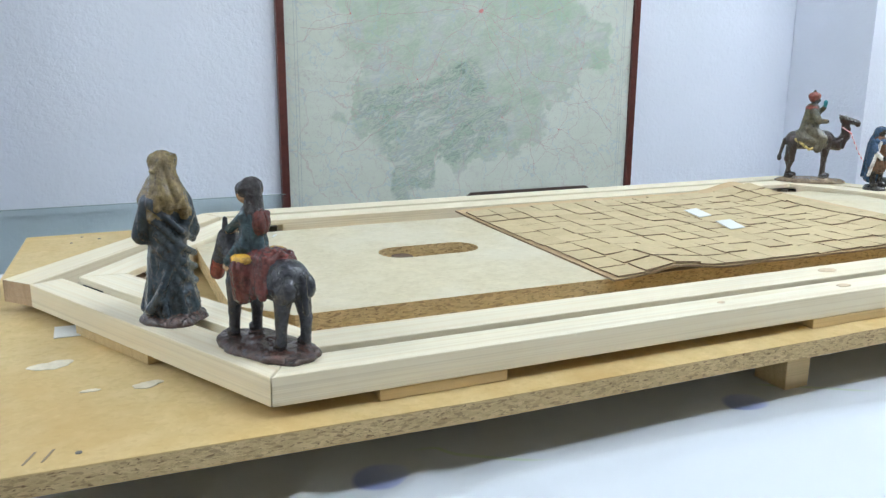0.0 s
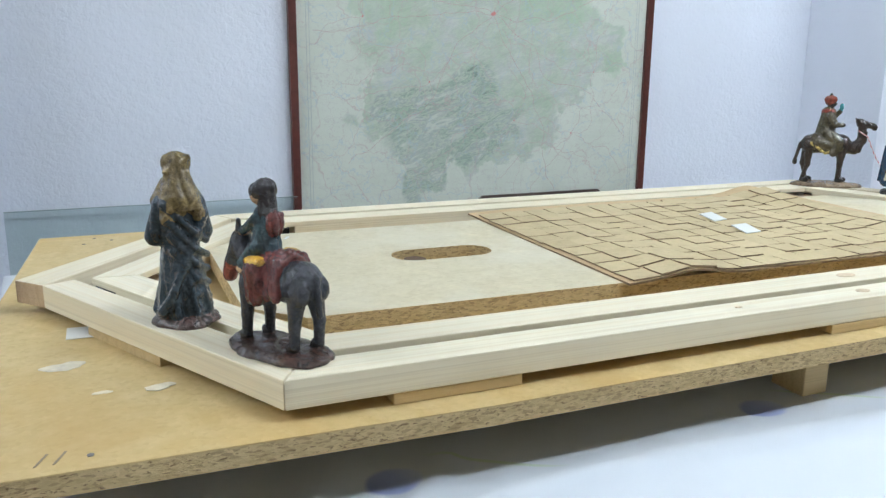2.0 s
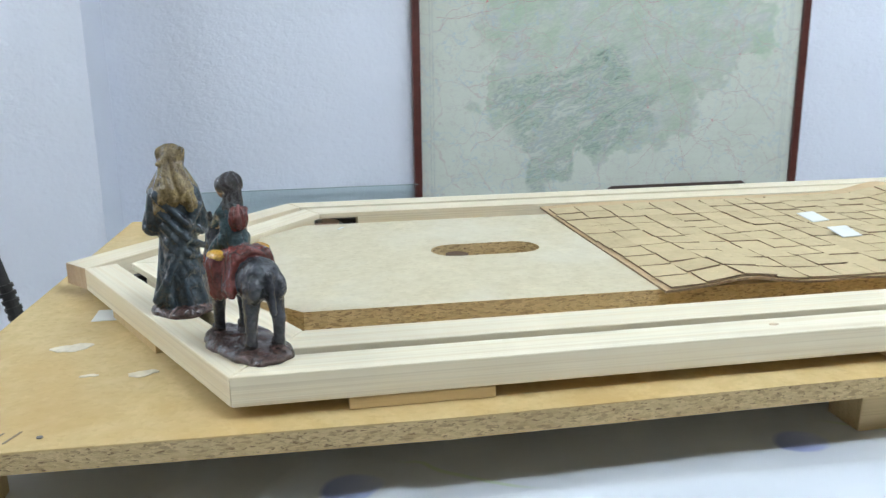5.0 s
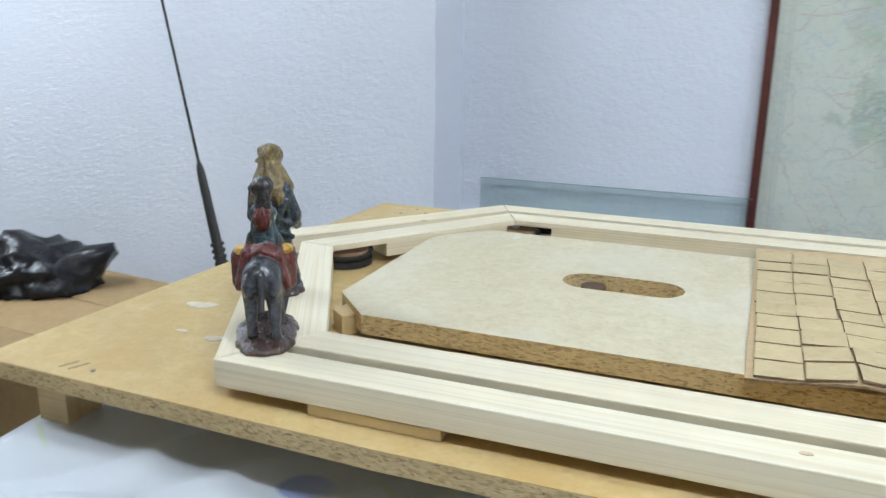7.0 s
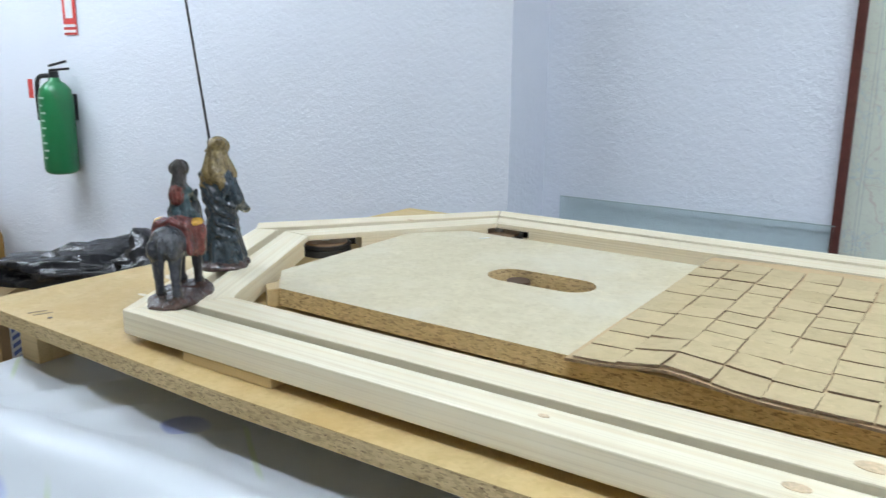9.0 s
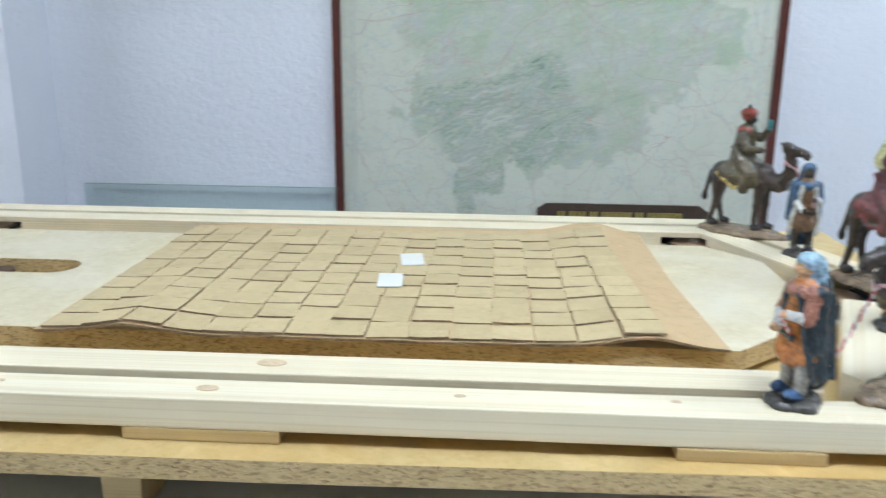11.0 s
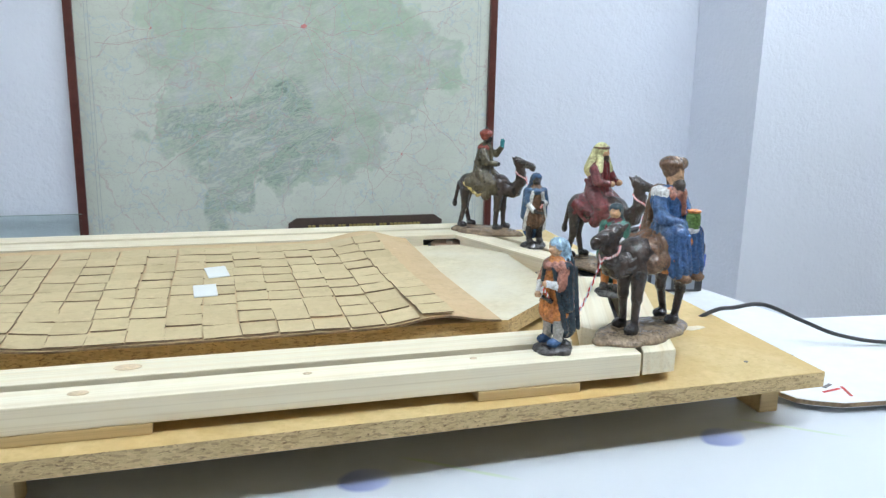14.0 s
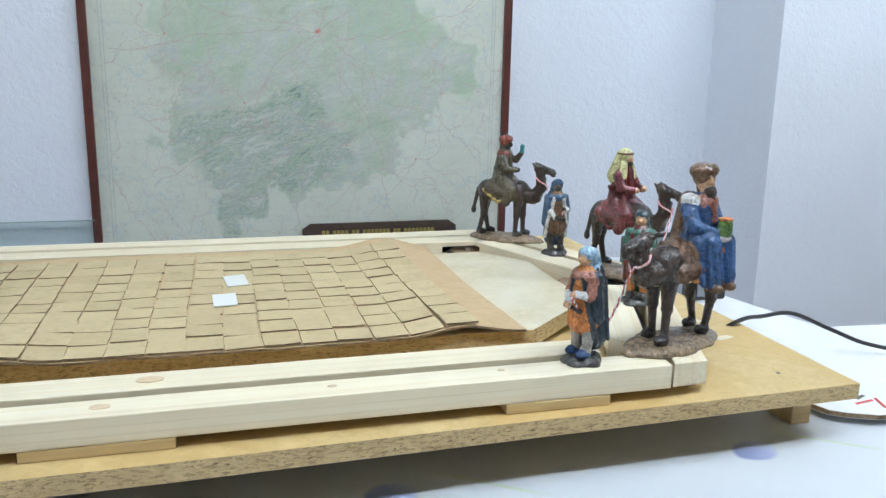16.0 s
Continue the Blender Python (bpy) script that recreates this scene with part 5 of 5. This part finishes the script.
def page(robe, hood, tunic, leg, shoe, skin, shawl, hem):
    """A standing servant who holds a cord."""
    c = Clay(1.3)
    rock(c, 20, 18, "stone", 9)
    for s in (1, -1):
        c.roll((0, 7 * s, 52), (1, 7.5 * s, 14), 6, 4.6, leg)
        c.ball((5, 7.5 * s, 11), (8, 4.8, 4.2), shoe)
    c.roll((1, 0, 42), (0, 0, 66), 14, 10.5, tunic, 1.0, 9)
    c.roll((0, 0, 66), (0, 0, 84), 10.5, 9.5, tunic, 0.5)
    c.roll((-8, 0, 84), (-11, 0, 24), 9.5, 12.0, robe, 1.8, 8)
    for k in range(5):
        c.roll((-16, -8 + 4 * k, 80), (-23 + abs(k - 2), -10 + 5 * k, 22), 1.6, 2.0, robe)
    for s in (1, -1):
        c.roll((-2, 12 * s, 82), (-4, 13.5 * s, 46), 5.5, 6.0, robe, 0.7)
        c.roll((1, 12 * s, 81), (6, 14 * s, 66), 5.0, 4.4, shawl)
        c.roll((6, 14 * s, 66), (15, 6 * s, 62 + 6 * s), 4.0, 3.4, "white")
        c.ball((17, 5 * s, 62 + 6 * s), (3.2, 3, 3), skin)
    for s in (1, -1):
        c.roll((9, 7 * s, 82), (4, 14 * s, 46), 2.4, 2.6, hem)
        c.roll((4, 14 * s, 46), (-2, 15 * s, 26), 2.6, 2.6, hem)
    c.roll((11, -8, 54), (12, 8, 52), 2.2, 2.2, "dusk")
    c.ball((0, 0, 83), (12, 14.5, 6), shawl, 0.9, 7)
    head(c, 2, 99, skin, hood, r=7.0)
    c.roll((-4, 0, 100), (-8, 0, 84), 7.5, 8.5, hood, 0.6)
    return c


def statuette(name, clay, x, y, heading, label, group, size=1.0):
    me = clay.mesh(name, PAINT)
    me.transform(Matrix.Scale(size, 4))
    ob = new(name, me)
    ob.matrix_world = pose(x, y, deck_z(y) - 0.0006, 0, 0, heading)
    tagged(ob, label, "figurine", group)
    return pose(x, y, 0, 0, 0, heading) @ Matrix.Scale(size * 0.001, 4)


NATIVITY = "painted nativity figurines"
statuette("cloaked_figurine", walker(), -0.049, 0.163, 98, "painted resin figurine of a cloaked walker standing on the pine track", NATIVITY)
statuette("donkey_figurine", donkey_rider(), 0.009, 0.060, 120, "painted resin figurine of a laden grey donkey and rider", NATIVITY, 1.04)
camel_a = statuette("camel_figurine", camel_rider("drab", "brick", "gilt", "dusk", "", 1, "turq", "drab"), 1.096, 0.545, -38,
                    "painted resin camel figurine, rider in olive robe and red headcloth", NATIVITY)
camel_b = statuette("camel_figurine", camel_rider("wine", "cream", "wine", "skin", "beard", 0, "cream", "wine", cape=True), 1.174, 0.315, -58,
                    "painted resin camel figurine, rider in wine robe and cream headdress", NATIVITY, 1.03)
camel_c = statuette("camel_figurine", camel_rider("blue", "umber", "rust", "skin", "beard", 0, "leaf", "umber", side_saddle=True), 1.094, 0.055, 201,
                    "painted resin camel figurine, bearded rider in blue seated sideways", NATIVITY, 1.09)
page_a = statuette("page_figurine", page("navy", "navy", "umber", "dusk", "stone", "dusk", "navy", "white"), 1.132, 0.436, -95,
                   "small painted figurine in a blue cloak standing on the track", NATIVITY)
page_b = statuette("page_figurine", page("pine_green", "teal", "wine", "rust", "stone", "skin", "pine_green", "wine"), 1.128, 0.190, 232,
                   "small painted figurine in dark green and wine, orange leggings", NATIVITY)
page_c = statuette("page_figurine", page("slate", "sky", "rust", "greyleg", "blue", "skin", "plaid", "slate"), 0.985, 0.030, 195,
                   "small painted figurine in orange tunic and pale blue headscarf", NATIVITY)


def cord(points, label):
    """Two twisted strands, red and white."""
    path = spline(points, 26)
    bm = bmesh.new()
    for s in (0, 1):
        pts = []
        for i, p in enumerate(path):
            a = i * 0.95 + s * math.pi
            pts.append(p + Vector((math.cos(a), math.sin(a) * 0.7, math.sin(a))) * 0.0006)
        tube(pts, 0.00075, 6, bm, s)
    solid("lead_cord", bm, (M_RED, M_WHITE), LOCAL, label, "cord", "lead cords", smooth=True)


for camel_at, page_at in ((camel_a, page_a), (camel_b, page_b), (camel_c, page_c)):
    drop = 12 if camel_at is camel_c else 0
    lead = [camel_at @ Vector(p) - Vector((0, 0, drop * 0.001)) for p in ((46, 5, 100), (53, 8.6, 95), (60, 5, 91), (63, 0, 87))]
    hand = page_at @ Vector((20, 4, 66))
    low = lead[-1].lerp(hand, 0.55)
    low.z = min(hand.z, lead[-1].z) - (0.044 if camel_at is camel_c else 0.030)
    cord(lead + [lead[-1].lerp(low, 0.5) - Vector((0, 0, 0.008)), low, hand.lerp(low, 0.4), hand], "thin red and white twisted cord between page and camel figurines")
    cord([camel_at @ Vector(p) - Vector((0, 0, drop * 0.001)) for p in ((46, -5, 100), (53, -8.6, 95), (60, -5, 91), (63.5, 0, 86))], "thin red and white twisted cord round the camel figurine's neck")

# ---- things beside the board, at the right ----
carton = thing("carton_flap", pose(0, 0, TZ), "flat white carton with rounded corner lying on the tablecloth", "carton")
cor = [(1.292, 0.03), (1.32, 0.017), (1.72, -0.02), (1.72, 0.26), (1.47, 0.28), (1.40, 0.60), (1.272, 0.60), (1.272, 0.058), (1.278, 0.040)]
part("sheet", prism(cor, 0.006, 0.0125, 0.0008, side=1), (M_WHITE, M_CARD_EDGE), carton)
for mx, my, a in ((1.345, 0.085, 20), (1.352, 0.115, 40), (1.358, 0.150, 35), (1.335, 0.060, 25)):
    part("print_bar", box(-0.008, -0.002, 0.0126, 0.008, 0.002, 0.0131), M_PENCIL, carton).matrix_basis = pose(mx, my, 0, 0, 0, a)
for mx, my, a in ((1.330, 0.048, 10), (1.345, 0.042, 70)):
    part("print_bar", box(-0.013, -0.0017, 0.0126, 0.013, 0.0017, 0.0131), M_RED, carton, "red print").matrix_basis = pose(mx, my, 0, 0, 0, a)
solid("power_cable", tube(spline([(1.20, 0.215, 0.764), (1.255, 0.178, 0.8165), (1.30, 0.188, 0.818), (1.349, 0.196, 0.816), (1.40, 0.185, 0.795), (1.45, 0.172, 0.776), (1.52, 0.155, 0.767), (1.66, 0.15, 0.766)]), 0.0026, 10),
      M_BLACK, ROOM, "thick black cable looping over the board onto the carton", "cable", smooth=True)
case = thing("tool_case", pose(1.362, 0.495, TZ + 0.0128, 0, 0, -10), "black fabric case with a shiny blue band standing on the carton", "case")
part("case_body", box(-0.068, -0.055, 0, 0.068, 0.060, 0.080, 0.006), M_BLACK, case)
part("band", box(-0.0675, -0.0575, 0.042, 0.0675, -0.0553, 0.062, 0.0006), M_BLUE, case, "shiny blue band")
M_LABEL = plain("grey_label", (0.20, 0.22, 0.25), 0.5)
for k in range(6):
    part("print_bar", box(-0.055 + 0.019 * k, -0.0572, 0.006, -0.042 + 0.019 * k, -0.0554, 0.034), M_LABEL, case)
part("strap", tube(spline([(-0.05, 0.0, 0.078), (-0.03, 0.0, 0.090), (0.01, 0.0, 0.091), (0.03, 0, 0.078)]), 0.004), M_BLACK, case)

# ---- the whip aerial at the left ----
aerial = thing("radio_aerial", pose(0, 0, Z0), "black whip aerial with a thick ribbed foot, leaning", "aerial")
joint, lean = Vector((-0.275, 0.344, 0.078)), Vector((-0.24, 0.05, 1.0))


def along(z):
    return joint + lean * (z - joint.z)


part("foot", tube([along(-0.0955), along(-0.05), along(-0.03), along(0.06), along(0.075), along(0.082)], [0.0075, 0.0075, 0.0065, 0.0055, 0.0045, 0.0022], 16), M_RUBBER, aerial)
for k in range(6):
    part("rib", tube([along(-0.062 + 0.008 * k), along(-0.058 + 0.008 * k)], 0.0085, 16), M_RUBBER, aerial)
part("whip", tube([along(0.08), along(0.60)], [0.0021, 0.0012], 8), M_BLACK, aerial)

# ---- the clutter at the left wall ----
def lump(name, cx, cy, z0, rx, ry, rz, seed, material, label, category, group="", turn=0.0, crease=0.34, ears=()):
    """A crumpled bag that rests on z0; ears: (direction, reach) of the corners that stick out."""
    bm = bmesh.new()
    bmesh.ops.create_icosphere(bm, subdivisions=4, radius=1.0)
    for v in bm.verts:
        p = v.co.copy()
        k = 1 + 0.35 * noise.noise(p * 1.5 + Vector((seed, 0, 0))) + crease * abs(noise.noise(p * 2.1 + Vector((0, seed, 0)))) + 0.55 * crease * abs(noise.noise(p * 4.0 + Vector((seed, seed, 0))))
        for way, reach in ears:
            k += reach * max(0.0, p.dot(Vector(way).normalized())) ** 14
        v.co = Vector((p.x * rx * k, p.y * ry * k, max(p.z * rz * k, -rz * 0.35) + rz * 0.35))
    return solid(name, bm, material, pose(cx, cy, z0, 0, 0, turn), label, category, group, smooth=True)


M_TAPE = plain("packing_tape", (0.40, 0.30, 0.17), 0.25)
M_FILM = plain("milky_plastic_film", (0.62, 0.66, 0.70), 0.25, vary=0.12, scale=40)


def carton_box(cx, cy, z0, w, d, h, turn, label, taped=True):
    c = thing("cardboard_box", pose(cx, cy, z0, 0, 0, turn), label, "box", "cardboard boxes")
    t_ = 0.004
    part("side_panel", box(-w / 2, -d / 2, 0, w / 2, -d / 2 + t_, h), M_BOX, c)
    part("side_panel", box(-w / 2, d / 2 - t_, 0, w / 2, d / 2, h), M_BOX, c)
    part("side_panel", box(-w / 2, -d / 2 + t_ + 0.0002, 0, -w / 2 + t_, d / 2 - t_ - 0.0002, h), M_BOX, c)
    part("side_panel", box(w / 2 - t_, -d / 2 + t_ + 0.0002, 0, w / 2, d / 2 - t_ - 0.0002, h), M_BOX, c)
    part("bottom_panel", box(-w / 2 + t_ + 0.0002, -d / 2 + t_ + 0.0002, 0, w / 2 - t_ - 0.0002, d / 2 - t_ - 0.0002, t_), M_BOX, c)
    part("top_flap", box(-w / 2, -d / 2, h + 0.0005, w / 2, -0.002, h + 0.0045), M_BOX, c)
    part("top_flap", box(-w / 2, 0.002, h + 0.0005, w / 2, d / 2, h + 0.0045), M_BOX, c)
    if taped:
        part("tape", box(-w / 2, -0.025, h + 0.0047, w / 2, 0.025, h + 0.0052), M_TAPE, c)
    return c


b1 = carton_box(-2.10, 0.726, 0, 0.60, 0.45, 0.36, 37, "large brown cardboard box with printed marks, bags on top")
for x0, x1 in ((0.02, 0.085), (0.09, 0.13), (0.165, 0.185), (0.19, 0.21), (0.215, 0.235)):
    part("print_bar", box(x0, -0.2265, 0.275, x1, -0.2253, 0.302), M_PENCIL, b1)
part("label_sheet", box(0.3003, -0.165, 0.10, 0.3013, -0.080, 0.27), M_WHITE, b1, "white printed label")
for k in range(6):
    part("print_bar", box(0.3015, -0.155, 0.115 + 0.025 * k, 0.3022, -0.092, 0.128 + 0.025 * k), M_BLUE, b1)
b2 = carton_box(-1.34, 1.04, 0, 0.50, 0.44, 0.40, -6, "brown cardboard box with open flaps, bags on top", False)
part("open_flap", box(-0.25, -0.385, 0.4005, 0.25, -0.222, 0.4045), M_BOX, b2)
part("open_flap", box(0.252, -0.19, 0.392, 0.36, 0.19, 0.396), M_BOX, b2)
b3 = carton_box(-2.98, 1.13, 0, 0.42, 0.26, 0.40, 62, "brown cardboard box behind the chair, wrapped in film")
lump("plastic_film", -2.98, 1.13, 0.4053, 0.17, 0.10, 0.050, 4.4, M_FILM, "milky plastic film bundled on a cardboard box", "film", turn=62)
lump("bin_bag", -1.60, 0.975, 0.4050, 0.235, 0.115, 0.062, 3.1, M_BAG, "glossy black plastic bag lying over the boxes", "bag", "black bags", 48, 0.62, (((-1, -0.2, 0.1), 0.35), ((0.5, 0.2, 1), 0.35)))
lump("bin_bag", -1.40, 1.07, 0.4050, 0.115, 0.090, 0.075, 7.7, M_BAG, "crumpled black plastic bag with a knotted corner, on the boxes", "bag", "black bags", 40, 0.60, (((-0.3, 0, 1), 0.45), ((1, 0, 0.55), 0.55)))
lump("white_bag", -2.02, 0.730, 0.3655, 0.165, 0.105, 0.055, 5.2, M_WHITE, "white plastic bag lying on a cardboard box", "bag", "", 40, 0.40, (((-0.8, 0, 0.8), 0.6),))
lump("yellow_bag", -1.80, 0.93, 0.3655, 0.070, 0.05, 0.045, 2.2, M_YELLOW, "yellow plastic bag lying on a cardboard box", "bag", "yellow bags", 30)
lump("rubbish_sack", -1.69, 0.500, 0.0, 0.165, 0.120, 0.165, 9.4, M_BAG, "black rubbish sack standing on the floor", "bag", "black bags", 30, 0.38)
lump("yellow_bag", -1.655, 0.620, 0.0, 0.060, 0.045, 0.155, 6.2, M_YELLOW, "yellow plastic bag behind a black sack", "bag", "yellow bags", 37, 0.3, (((1, 0, 0.7), 0.35),))
lump("yellow_bag", -1.850, 0.505, 0.0, 0.060, 0.045, 0.150, 8.1, M_YELLOW, "yellow plastic bag behind a black sack", "bag", "yellow bags", 37)
chair = thing("chair", pose(-2.56, 0.955, 0, 0, 0, 62), "chair with an ochre padded back", "chair")
cr = 0.055
rim_pts = [(cx + cr * math.cos(a), cz + cr * math.sin(a)) for cx, cz, a0 in ((0.155, 0.275, -1), (0.155, 0.372, 0), (-0.175, 0.372, 1), (-0.175, 0.275, 2)) for a in (math.pi / 2 * (a0 + k / 6) for k in range(7))]
pad = prism(rim_pts, -0.08, -0.02, 0.012)
bmesh.ops.rotate(pad, verts=pad.verts, cent=(0, 0, 0), matrix=Matrix.Rotation(math.pi / 2, 3, "X"))
part("backrest", pad, M_OCHRE, chair, smooth=False)
part("seat", box(-0.22, 0.081, 0.18, 0.20, 0.20, 0.215, 0.008), M_OCHRE, chair)
for ax in (-0.18, 0.16):
    part("leg", box(ax - 0.013, 0.035, 0, ax + 0.013, 0.061, 0.225), M_BLACK, chair)
    part("leg", box(ax - 0.013, 0.160, 0, ax + 0.013, 0.186, 0.181), M_BLACK, chair)
